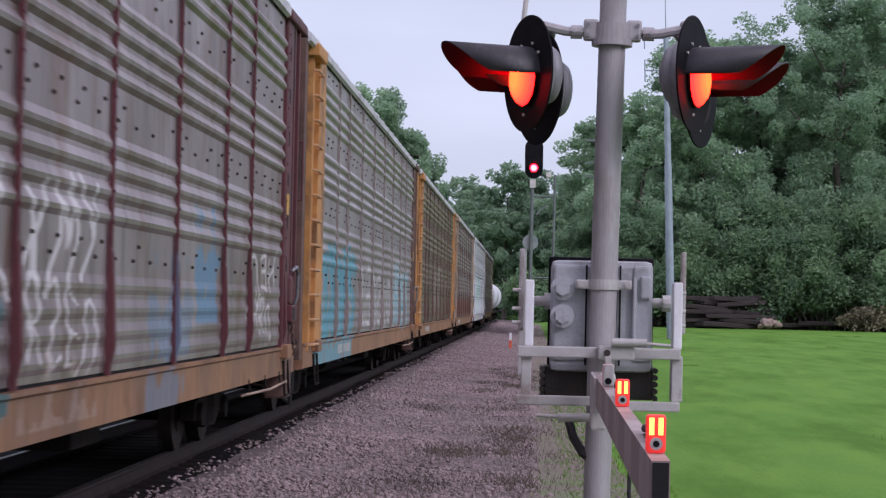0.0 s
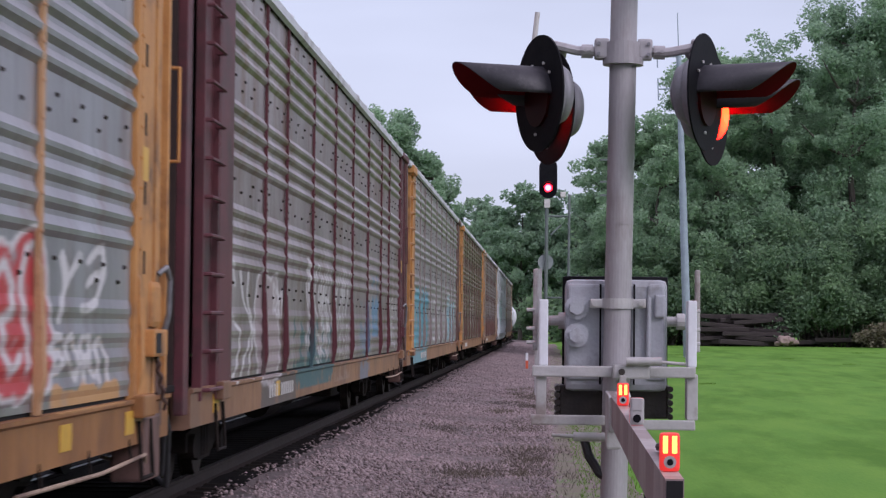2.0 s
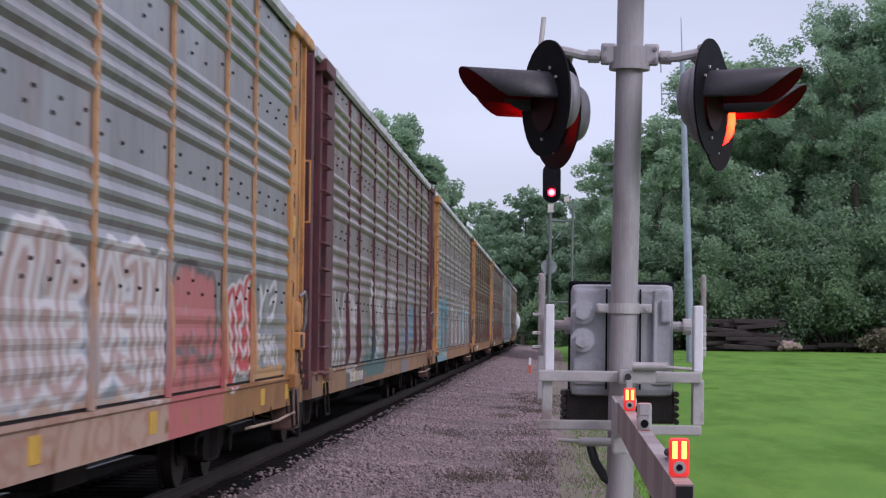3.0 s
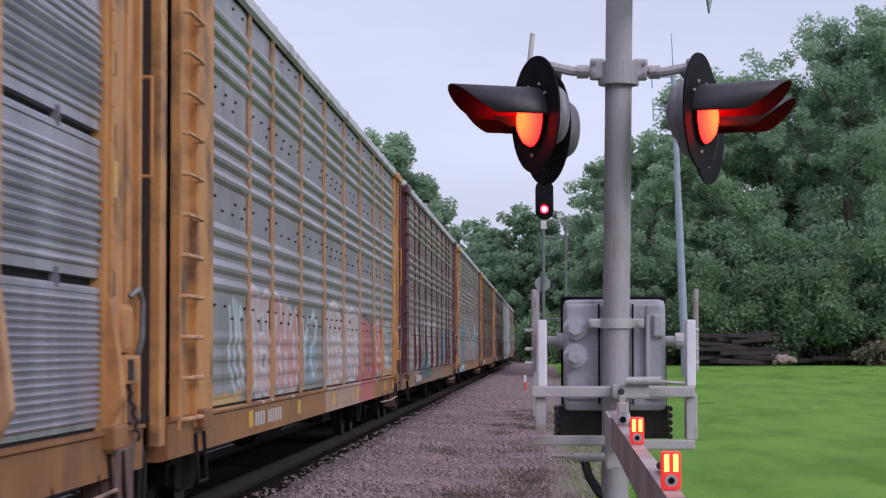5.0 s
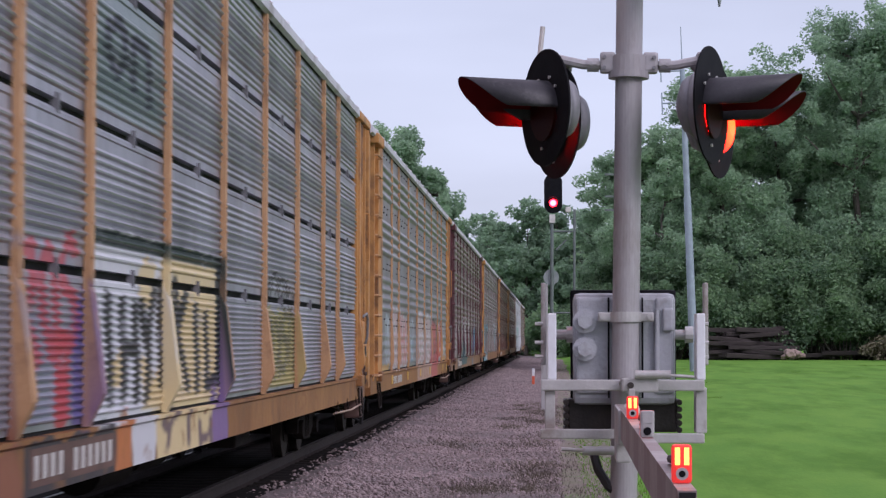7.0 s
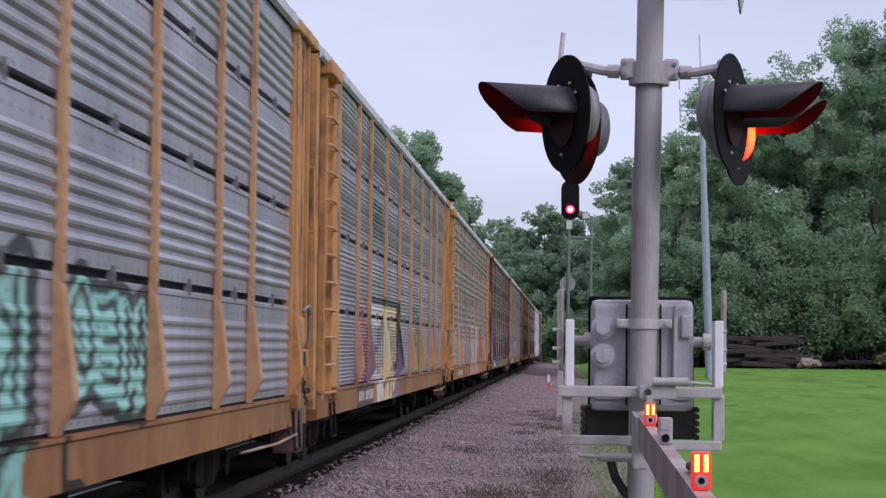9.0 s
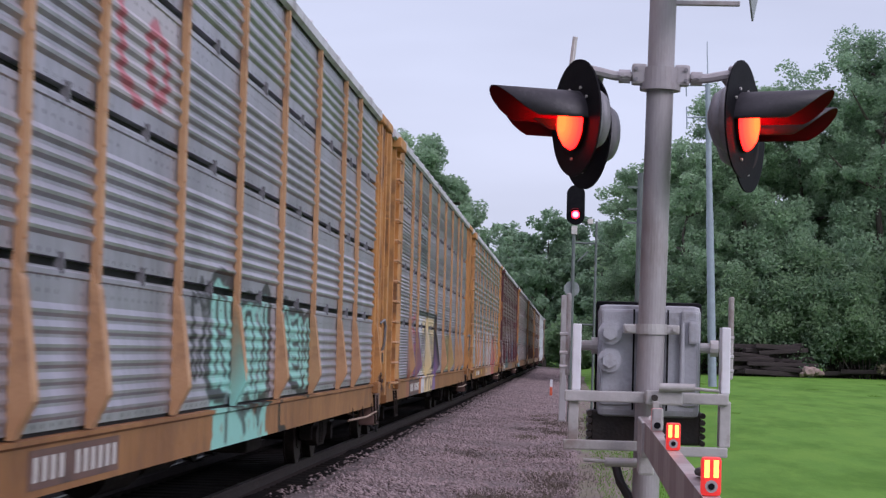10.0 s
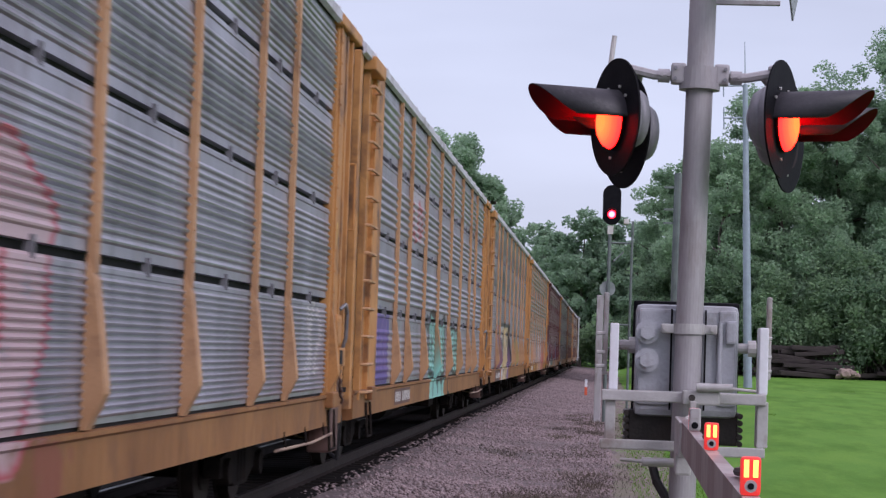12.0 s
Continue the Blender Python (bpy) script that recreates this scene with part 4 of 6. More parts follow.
DIM_TEAL, OLIVE, SKY_PAINT = (0.06, 0.125, 0.135), (0.36, 0.31, 0.12), (0.20, 0.34, 0.46)
CARS = {}
p0 = [patch(-9.3, -6.1, 0.7, 1.1, (0.11, 0.095, 0.09), 0.05, 1), patch(-5.9, -1.9, 0.88, 1.42, DIM_TEAL, 0.45, 2, 0.9), patch(3.2, 5.4, 1.2, 1.75, BLUE, 0.5, 3, 0.55), patch(5.6, 7.0, 1.5, 2.3, BLUE, 0.5, 4, 0.7), patch(3.0, 4.6, 0.7, 1.1, BLUE, 0.3, 4, 0.5),
      letters(-9.4, -7.8, 1.15, 2.15, "ono", (0.30, 0.25, 0.25), WHITE_PAINT, 0.14, 0.04, False, 5), letters(-8.3, -7.4, 1.75, 2.1, "esky", None, WHITE_PAINT, 0, 0.022, False, 6), letters(-4.95, -4.5, 1.5, 2.65, "iy", None, WHITE_PAINT, 0, 0.028, False, 7),
      letters(-4.4, -1.6, 1.7, 2.55, "onmh", None, WHITE_PAINT, 0, 0.028, False, 8), letters(-4.3, -1.7, 1.2, 1.7, "sero", None, WHITE_PAINT, 0, 0.02, False, 9), letters(-1.4, 1.0, 1.75, 2.5, "kmy", None, WHITE_PAINT, 0, 0.028, False, 10), letters(-1.3, 0.9, 1.2, 1.8, "rsen", None, WHITE_PAINT, 0, 0.018, False, 11),
      patch(-1.2, 0.9, 0.84, 1.05, (0.38, 0.31, 0.27), 0.35, 12, 0.45), letters(9.2, 11.5, 1.3, 1.75, "skro", None, WHITE_PAINT, 0, 0.024, False, 13), letters(9.2, 11.5, 1.85, 2.3, "neh", None, WHITE_PAINT, 0, 0.024, False, 14), letters(-11.8, -10.0, 1.2, 2.3, "sk", None, WHITE_PAINT, 0, 0.028, False, 15)]
CARS[0] = car_carrier("grey car carrier with maroon posts, rust and white spray lettering", "plain", side_mat("worn_grey", (0.35, 0.30, 0.305), (0.20, 0.158, 0.152), 0.5, 0.7),
                      sill_paint("rusty_tan", ((0.30, 0.16, 0.085), (0.17, 0.10, 0.07)), 0.6), M_MAROON, M_MAROON, M_MAROON, post_width=0.085, reflectors=(-12.5, -7.9), paint=p0)
p1 = [letters(-11.6, -5.3, 1.2, 2.5, "nkohs", CYAN, (0.07, 0.22, 0.3), 0.12, 0.03, True, 21), patch(-12.6, -6.0, 0.75, 1.1, CYAN, 0.3, 22, 0.6), letters(-4.5, 4.5, 1.25, 2.3, "rensko", None, WHITE_PAINT, 0, 0.05, False, 23), letters(5.6, 10.7, 1.2, 2.5, "hsme", CYAN, WHITE_PAINT, 0.12, 0.04, True, 24)]
CARS[1] = car_carrier("grey car carrier with orange ladder and pale blue lettering", "plain", side_mat("cyan_tag", GREY2, GREY2_WORN, 0.25),
                      sill_paint("tan_cyan"), M_GREYPOST, M_BROWN, M_ORANGE, post_width=0.075, paint=p1)
CARS[2] = car_carrier("brownish car carrier with dusty sides", "plain", side_mat("dusty_brown", (0.24, 0.19, 0.15), (0.17, 0.13, 0.11), 0.4),
                      sill_paint("tan_plain"), M_BROWN, M_ORANGE, M_ORANGE, post_width=0.075, paint=[letters(-2.8, 2.2, 1.4, 2.9, "kon", None, (0.45, 0.42, 0.40), 0, 0.04, False, 25)])
CARS[3] = car_carrier("grey car carrier with a reddish lower side", "plain", side_mat("reddish", GREY2, GREY2_WORN, 0.35),
                      sill_paint("brown_plain", ((0.3, 0.18, 0.12), (0.22, 0.13, 0.09))), M_BROWN, M_TAN, M_TAN, post_width=0.075, paint=[patch(-11.8, 11.2, 1.2, 2.0, (0.2, 0.08, 0.07), 0.3, 26, 0.7)])
CARS[4] = car_carrier("white car carrier with pale clean panels", "plain", side_mat("white", (0.55, 0.57, 0.6), (0.45, 0.47, 0.5), 0.1),
                      sill_paint("white_plain", ((0.55, 0.56, 0.58), (0.42, 0.42, 0.43)), 0.2), M_WHITE_CAR, M_WHITE_CAR, M_WHITE_CAR, post_width=0.075, paint=[patch(-6.8, 1.2, 1.25, 3.3, TEAL, 0.4, 27, 0.7)])
CARS[5] = car_carrier("tan grey car carrier far along the train", "plain", side_mat("far_tan", (0.3, 0.27, 0.22), (0.24, 0.2, 0.16), 0.3),
                      sill_paint("far_tan"), M_GREYPOST, M_TAN, M_TAN, post_width=0.075)
PALE_PINK = (0.36, 0.245, 0.22)
pm1 = [patch(-11.6, -9.5, 1.14, 1.27, (0.48, 0.31, 0.13), 0.03, 30), letters(-10.3, -9.2, 1.35, 2.3, "iys", None, (0.42, 0.5, 0.54), 0, 0.035, False, 31), patch(-9.0, -4.4, 1.2, 2.1, (0.42, 0.28, 0.27), 0.4, 32, 0.15), patch(-5.0, -2.4, 1.25, 1.9, (0.16, 0.30, 0.38), 0.5, 33, 0.5),
       letters(-9.0, -7.3, 1.2, 2.25, "ne", (0.42, 0.33, 0.33), WHITE_PAINT, 0.09, 0.04, False, 34), letters(-7.0, -4.4, 1.2, 2.2, "rho", (0.44, 0.22, 0.21), WHITE_PAINT, 0.08, 0.04, False, 35), letters(-4.2, -2.2, 1.3, 2.2, "ys", None, (0.45, 0.5, 0.53), 0, 0.045, False, 36),
       patch(-1.5, 4.1, 1.15, 2.0, SKY_PAINT, 0.4, 33, 0.4), patch(-1.4, 4.2, 0.75, 1.3, (0.40, 0.28, 0.22), 0.25, 34), letters(-0.8, 1.2, 1.25, 2.2, "nhe", PALE_PINK, WHITE_PAINT, 0.10, 0.07, True, 35), letters(1.5, 4.0, 1.25, 2.2, "oem", PALE_PINK, WHITE_PAINT, 0.10, 0.07, True, 36), letters(-1.0, 4.1, 0.8, 1.1, "senokr", None, (0.34, 0.2, 0.15), 0, 0.03, False, 37),
       patch(4.25, 7.1, 0.7, 1.62, PINK, 0.12, 38), letters(4.8, 6.8, 1.6, 2.15, "nini", PINK, (0.09, 0.085, 0.09), 0.12, 0.07, False, 39), letters(4.9, 6.8, 1.25, 1.7, "yil", None, (0.22, 0.08, 0.08), 0, 0.05, False, 40),
       letters(7.5, 9.3, 1.3, 2.1, "osn", RED, WHITE_PAINT, 0.13, 0.045, True, 41), letters(9.8, 11.4, 1.8, 2.2, "ye", None, WHITE_PAINT, 0, 0.035, False, 42), letters(9.7, 11.5, 1.3, 1.6, "sorn", None, WHITE_PAINT, 0, 0.03, False, 43), patch(9.6, 11.8, 1.14, 1.26, (0.48, 0.27, 0.12), 0.05, 44)]
CARS[-1] = car_carrier("grey car carrier with tan posts and red and white lettering", "plain", side_mat("red_tag", (0.325, 0.325, 0.345), (0.24, 0.23, 0.24), 0.25),
                       sill_paint("tan_pink", SILL_ORANGE), M_POST, M_ORANGE, M_ORANGE, post_width=0.11, reflectors=(-9.0, -4.6, -0.2, 3.6, 9.9, 12.0), paint=pm1)
CREAM_WHITE, DEEP_BLUE = (0.56, 0.57, 0.60), (0.05, 0.055, 0.08)
pm2 = [patch(-9.0, -7.4, 1.2, 2.0, (0.2, 0.24, 0.34), 0.5, 51, 0.45), letters(-9.0, -7.4, 1.6, 2.3, "ros", None, (0.42, 0.08, 0.10), 0, 0.05, False, 52), letters(-8.1, -7.6, 1.2, 1.7, "i", None, (0.45, 0.06, 0.07), 0, 0.10, False, 53), patch(-7.6, -7.15, 1.15, 1.9, PURPLE, 0.3, 54, 0.6),
       patch(-7.0, -4.35, 1.12, 2.5, CREAM_WHITE, 0.06, 55), patch(-4.45, -1.55, 1.12, 2.45, CREAM, 0.06, 56), patch(-6.6, -6.0, 1.4, 1.65, CREAM, 0.1, 57), patch(-5.4, -4.7, 2.0, 2.3, CREAM, 0.1, 58), patch(-5.2, -4.4, 1.2, 1.5, CREAM, 0.1, 59),
       letters(-6.8, -1.7, 1.3, 2.1, "ihyhkil", None, (0.03, 0.03, 0.03), 0, 0.06, False, 60), patch(-7.05, -1.5, 2.43, 2.52, (0.03, 0.05, 0.045), 0.02, 61), patch(-1.75, -1.5, 1.3, 2.5, (0.03, 0.04, 0.04), 0.04, 75),
       patch(-9.6, -8.9, 0.7, 1.1, (0.26, 0.11, 0.07), 0.2, 62), patch(-8.9, -6.2, 0.7, 1.11, (0.05, 0.05, 0.06), 0.05, 63), patch(-6.3, -5.7, 0.7, 1.11, (0.45, 0.16, 0.06), 0.1, 64), patch(-5.7, -4.7, 0.7, 1.11, CREAM_WHITE, 0.1, 65), patch(-4.7, -1.9, 0.7, 1.11, CREAM, 0.1, 66), patch(-2.0, -1.2, 0.7, 1.3, (0.20, 0.13, 0.28), 0.12, 67),
       letters(-4.6, -2.0, 0.78, 1.05, "yih", None, (0.15, 0.11, 0.12), 0, 0.045, False, 68), patch(1.5, 4.3, 1.2, 2.1, OLIVE, 0.12, 69, 0.7), letters(1.7, 4.2, 1.35, 2.0, "oksn", None, (0.13, 0.12, 0.06), 0, 0.05, False, 70), letters(1.6, 4.6, 2.15, 2.45, "mnomy", None, (0.05, 0.05, 0.05), 0, 0.03, False, 71),
       patch(-7.1, -4.5, 3.42, 4.32, (0.21, 0.255, 0.27), 0.0, 72), letters(-6.7, -4.9, 3.65, 4.1, "on", None, DEEP_BLUE, 0, 0.055, False, 73), letters(3.0, 7.0, 0.82, 1.02, "ron", None, (0.25, 0.12, 0.055), 0, 0.028, False, 74)]
CARS[-2] = car_carrier("grey slotted car carrier with orange posts and cream and yellow lettering", "fine", side_mat("yellow_tag"),
                       sill_paint("orange_purple", SILL_ORANGE, 0.5), M_POST, M_ORANGE, M_ORANGE, post_width=0.15, paint=pm2)
OUTLINE = (0.015, 0.018, 0.02)
pm3 = [letters(-3.9, -2.75, 1.35, 2.15, "sky", None, OUTLINE, 0, 0.035, False, 81), patch(-2.6, 0.75, 0.7, 1.3, TEAL, 0.2, 82), letters(-2.4, 0.7, 1.3, 2.12, "rhnk", TEAL, OUTLINE, 0.13, 0.13, True, 83), letters(-2.3, 0.6, 0.85, 1.2, "iyi", None, (0.07, 0.13, 0.12), 0, 0.04, False, 84),
       letters(1.6, 4.1, 1.35, 2.05, "oem", TEAL, OUTLINE, 0.11, 0.10, True, 85), letters(1.4, 2.2, 0.8, 1.2, "l", None, OUTLINE, 0, 0.04, False, 86), patch(-11.6, -9.6, 1.16, 2.2, PURPLE, 0.25, 87), letters(-11.4, -9.6, 1.4, 2.1, "nol", None, (0.15, 0.1, 0.3), 0, 0.05, False, 88),
       patch(-7.1, -4.6, 3.45, 4.3, (0.42, 0.40, 0.43), 0.0, 89, 0.7), letters(-6.8, -4.8, 3.55, 4.15, "lo", None, (0.42, 0.10, 0.13), 0, 0.06, False, 90)]
CARS[-3] = car_carrier("grey slotted car carrier with orange posts, teal and purple lettering", "slotted", side_mat("teal_tag", holes=True),
                       sill_paint("orange_teal", SILL_ORANGE, 0.5), M_POST, M_ORANGE, M_ORANGE, paint=pm3)
pm4 = [patch(-4.2, 0.3, 1.15, 2.4, (0.46, 0.36, 0.39), 0.4, 101, 0.7), letters(-4.0, 0.3, 1.2, 2.6, "hoo", (0.48, 0.36, 0.38), (0.40, 0.09, 0.11), 0.2, 0.05, False, 102), letters(10.5, 11.6, 1.35, 2.1, "ks", None, WHITE_PAINT, 0, 0.03, False, 103), patch(-4.8, -0.6, 0.7, 1.11, (0.40, 0.38, 0.38), 0.3, 104), patch(0.2, 1.0, 0.7, 1.11, (0.24, 0.09, 0.06), 0.3, 105, 0.7)]
CARS[-4] = car_carrier("grey slotted car carrier with orange posts and pink lettering", "fine", side_mat("pink_tag"),
                       sill_paint("orange_plain", SILL_ORANGE, 0.5), M_POST, M_ORANGE, M_ORANGE, paint=pm4)
for k in (6, 7, 8):
    CARS[k] = tank_car("dirty white tank car far along the train")


# ---- crossing gate: mast, flashers, mechanism, arm ----
MX, MY = 0.339, 8.8
LEAN = 0.85


def crossing_mast():
    mast = thing("crossing_signal", "weathered aluminium crossing signal mast with flashers and gate", "crossing signal", m=pose(MX - 0.033, MY, -0.4, 0, LEAN, 0))
    bm = rod((0, 0, 0.0), (0, 0, 4.9), 0.058, None, 28)
    part("pole", bm, M_GALV, mast, smooth=False)
    part("base_flange", rod((0, 0, 0.0), (0, 0, 0.06), 0.16, None, 20), M_GALV, mast)
    bm = bmesh.new()
    add_rod(bm, (0, 0, 3.285), (0, 0, 3.36), 0.078, None, 24)
    for s in (-1, 1):
        add_box(bm, min(s * 0.06, s * 0.125), max(s * 0.06, s * 0.125), -0.035, 0.035, 3.285, 3.375, 0.012)
    part("collar", bm, M_GALV, mast)
    part("clamp_band", rod((0, 0, 3.262), (0, 0, 3.292), 0.088, None, 24), M_GALV, mast)
    bolt = link_mesh("bolt", rod((0, -0.045, 0), (0, -0.033, 0), 0.009, None, 6), M_HOUSING)
    for x in (-0.107, 0.107):
        for z in (3.305, 3.35):
            child("bolt", bolt, mast, pose(x, 0, z))
    for s in (-1, 1):
        bm = bmesh.new()
        add_pipe(bm, [(s * 0.12, 0, 3.32), (s * 0.2, 0, 3.322), (s * 0.31, 0, 3.345)], 0.021)
        add_rod(bm, (s * 0.13, 0, 3.32), (s * 0.18, 0, 3.32), 0.030)
        for k in (0.135, 0.165):
            add_rod(bm, (s * k, -0.045, 3.32), (s * k, -0.02, 3.32), 0.008, None, 8)
        part("cross_arm", bm, M_GALV, mast)
    part("joint_band", rod((0, 0, 2.57), (0, 0, 2.60), 0.0595, None, 28), M_GALV, mast)
    return mast


def flasher_disc_bm():
    """The tall black plate: round with pointed top and bottom."""
    bm = bmesh.new()
    o = []
    for i in range(40):
        a = 2 * math.pi * i / 40
        r = 0.25
        o.append((r * math.cos(a), r * math.sin(a)))
    extrude_outline(bm, o, "y", -0.004, 0.004)
    return bm


def hood_bm():
    """A half-open tunnel hood whose lower front is cut back."""
    bm = bmesh.new()
    n, r, thick = 30, 0.137, 0.004
    rings = []
    for rr in (r, r - thick):
        front, back = [], []
        for i in range(n + 1):
            a = radians(4 + 172 * i / n)
            c, s = math.cos(a), math.sin(a)
            reach = 0.19 + 0.20 * max(s, 0.0) ** 0.6
            front.append(bm.verts.new((rr * c, -reach, rr * s)))
            back.append(bm.verts.new((rr * c, -0.004, rr * s)))
        rings.append((front, back))
    (fo, bo), (fi, bi) = rings
    for i in range(n):
        bm.faces.new((bo[i], fo[i], fo[i + 1], bo[i + 1]))
        bm.faces.new((bi[i + 1], fi[i + 1], fi[i], bi[i]))
        bm.faces.new((fo[i], fi[i], fi[i + 1], fo[i + 1]))
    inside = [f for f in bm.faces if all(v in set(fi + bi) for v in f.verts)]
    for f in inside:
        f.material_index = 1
    bm.faces.new((fo[0], bo[0], bi[0], fi[0])), bm.faces.new((fo[n], fi[n], bi[n], bo[n]))
    bmesh.ops.recalc_face_normals(bm, faces=bm.faces[:])
    return bm


def housing_bm():
    bm = bmesh.new()
    for a, b, ra, rb in ((0.004, 0.06, 0.15, 0.145), (0.06, 0.11, 0.145, 0.115), (0.11, 0.14, 0.115, 0.05)):
        add_rod(bm, (0, a, 0), (0, b, 0), ra, rb, 28)
    add_rod(bm, (0, 0.02, 0.10), (0, 0.02, 0.20), 0.02)
    return bm


def lens_bm():
    """A lens disc: one face lit, the other face dark."""
    bm = bmesh.new()
    # the lit face bulges like a shallow bowl
    bands = [[bm.verts.new((r * math.cos(2 * math.pi * i / 32), y, r * math.sin(2 * math.pi * i / 32))) for i in range(32)] for r, y in ((0.117, -0.003), (0.108, -0.022), (0.085, -0.04), (0.048, -0.053))]
    for a, b in zip(bands, bands[1:]):
        for i in range(32):
            bm.faces.new((a[i], b[i], b[(i + 1) % 32], a[(i + 1) % 32]))
    bm.faces.new(bands[3])
    lit = bm.faces[:]
    rings = [[bm.verts.new((r * math.cos(2 * math.pi * i / 32), y, r * math.sin(2 * math.pi * i / 32))) for i in range(32)] for r, y in ((0.116, -0.003), (0.116, -0.008), (0.121, -0.008), (0.121, 0.004))]
    for a, b in zip(rings, rings[1:]):
        for i in range(32):
            bm.faces.new((a[i], a[(i + 1) % 32], b[(i + 1) % 32], b[i]))
    bm.faces.new(rings[3])
    for f in bm.faces:
        f.material_index = 0 if f in lit else 1
    return bm


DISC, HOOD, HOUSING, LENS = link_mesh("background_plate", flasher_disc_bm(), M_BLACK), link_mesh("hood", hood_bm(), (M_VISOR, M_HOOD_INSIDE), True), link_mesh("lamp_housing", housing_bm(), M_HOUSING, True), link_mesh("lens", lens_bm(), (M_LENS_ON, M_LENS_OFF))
RIVET = link_mesh("rivet", rod((0, -0.012, 0), (0, -0.0035, 0), 0.007, 0.005, 8), M_PALE_METAL)
FLASH_LENSES = {"front": [], "rear": []}


def flasher(mast, x, y, z, turn, which):
    """A flashing light unit; its hood points along local -y, turned about the upright."""
    ob = child("flasher", DISC, mast, pose(x, y, z, 0, 0, turn), "black round flasher head with a tunnel hood")
    child("hood", HOOD, ob, pose(0, 0, -0.022))
    child("lamp_housing", HOUSING, ob, None, "grey cast lamp housing")
    lens = child("lens", LENS, ob, pose(0, -0.0125, -0.022), "red lens that flashes on and off")
    for a in (40, 68, 112, 140, 262):
        child("rivet", RIVET, ob, pose(0.155 * math.cos(radians(a)), 0, 0.155 * math.sin(radians(a)) - 0.02))
    FLASH_LENSES[which].append(lens)
    return ob


def mechanism():
    """The gate drive on the mast: case, side arms, counterweight frame."""
    g = thing("gate_mechanism", "grey cast gate mechanism case with counterweight frame", "gate mechanism", m=pose(0, 0, 0))
    y = MY
    bm = boxed(0.112, 0.556, y + 0.07, y + 0.42, 1.45, 1.935, 0.03)
    part("case", bm, M_BOX, g, smooth=False)
    part("gasket", boxed(0.102, 0.566, y + 0.2, y + 0.225, 1.44, 1.952, 0.012), M_BLACK, g)
    for x0, x1 in ((0.125, 0.34), (0.47, 0.545)):
        part("cover", boxed(x0, x1, y + 0.055, y + 0.085, 1.50, 1.915, 0.012), M_BOX, g)
    for z in (1.812, 1.692):
        bm = bmesh.new()
        add_rod(bm, (0.163, y + 0.02, z), (0.163, y + 0.06, z), 0.052, None, 24)
        add_rod(bm, (0.163, y - 0.025, z), (0.163, y + 0.02, z), 0.034, None, 6)
        part("plug", bm, M_BOX, g)
    part("rib", rod((0.475, y + 0.05, 1.55), (0.475, y + 0.05, 1.86), 0.012), M_BOX, g)
    part("hinge_boss", boxed(0.50, 0.545, y + 0.03, y + 0.06, 1.77, 1.87, 0.01), M_BOX, g)
    for x in (0.262, 0.408):
        part("seam", boxed(x, x + 0.008, y + 0.05, y + 0.06, 1.48, 1.915), M_BLACK, g)
    ring = [(0.345 + 0.03 * math.cos(a), y - 0.4, 1.44 + 0.03 * math.sin(a)) for a in [math.pi * i / 6 for i in range(13)]]
    part("shackle", add_pipe(bmesh.new(), ring, 0.007), M_PALE_METAL, g)
    part("shackle_link", boxed(0.335, 0.362, y - 0.4, y - 0.37, 1.465, 1.53, 0.005), M_ARMGREY, g)
    # clamps round the mast
    for z, r in ((1.83, 0.068),):
        bm = rod((MX, y, z - 0.022), (MX, y, z + 0.022), r, None, 24)
        for s in (-1, 1):
            add_box(bm, MX + s * 0.09 - 0.03, MX + s * 0.09 + 0.03, y - 0.02, y + 0.03, z - 0.02, z + 0.02, 0.006)
            add_rod(bm, (MX + s * 0.1, y - 0.035, z), (MX + s * 0.1, y - 0.02, z), 0.012, None, 6)
        part("clamp", bm, M_ARMGREY, g)
    # shaft stubs
    for x0, x1 in ((0.03, 0.12), (0.55, 0.64)):
        bm = rod((x0, y + 0.2, 1.755), (x1, y + 0.2, 1.755), 0.022)
        add_rod(bm, (x0 + 0.055, y + 0.2, 1.755), (x1, y + 0.2, 1.755), 0.036)
        part("shaft", bm, M_ARMGREY, g)
    # counterweight dark mass between the side arms
    bm = boxed(0.09, 0.565, y + 0.12, y + 0.34, 1.33, 1.475, 0.01)
    part("counterweight", bm, M_COUNTER, g)
    tooth = link_mesh("tooth", rod((0, y + 0.1, 0), (0, y + 0.36, 0), 0.013, None, 8), M_COUNTER)
    for s in range(5):
        for x in (0.082, 0.573):
            child("tooth", tooth, g, pose(x, 0, 1.34 + s * 0.03))
    # side arms with white faces, and their lower brackets
    for x, in ((0.002,), (0.637,)):
        part("side_arm", boxed(x, x + 0.038, y - 0.06, y + 0.1, 1.56, 1.845, 0.006), M_WHITE, g, "white upright of the counterweight arm")
        s = -1 if x < 0.3 else 1
        part("lower_bracket", boxed(x - 0.012 if s < 0 else x - 0.005, x + 0.032 if s < 0 else x + 0.042, y - 0.075, y + 0.05, 1.335, 1.53, 0.006), M_ARMGREY, g)
        xo = x - 0.03 if s < 0 else x + 0.052
        part("outer_bar", boxed(xo, xo + 0.022, y + 0.24, y + 0.3, 1.62, 1.985, 0.008), M_ARMGREY, g)
        for z in (1.66, 1.72, 1.80):
            part("bolt", rod((x + s * 0.02, y - 0.02, z), (x + s * 0.055, y - 0.02, z), 0.008, None, 6), M_ARMGREY, g)
    # two horizontal bars carried forward to the arm
    part("upper_bar", boxed(-0.027, 0.315, y - 0.10, y - 0.07, 1.515, 1.562, 0.006), M_ARMGREY, g)
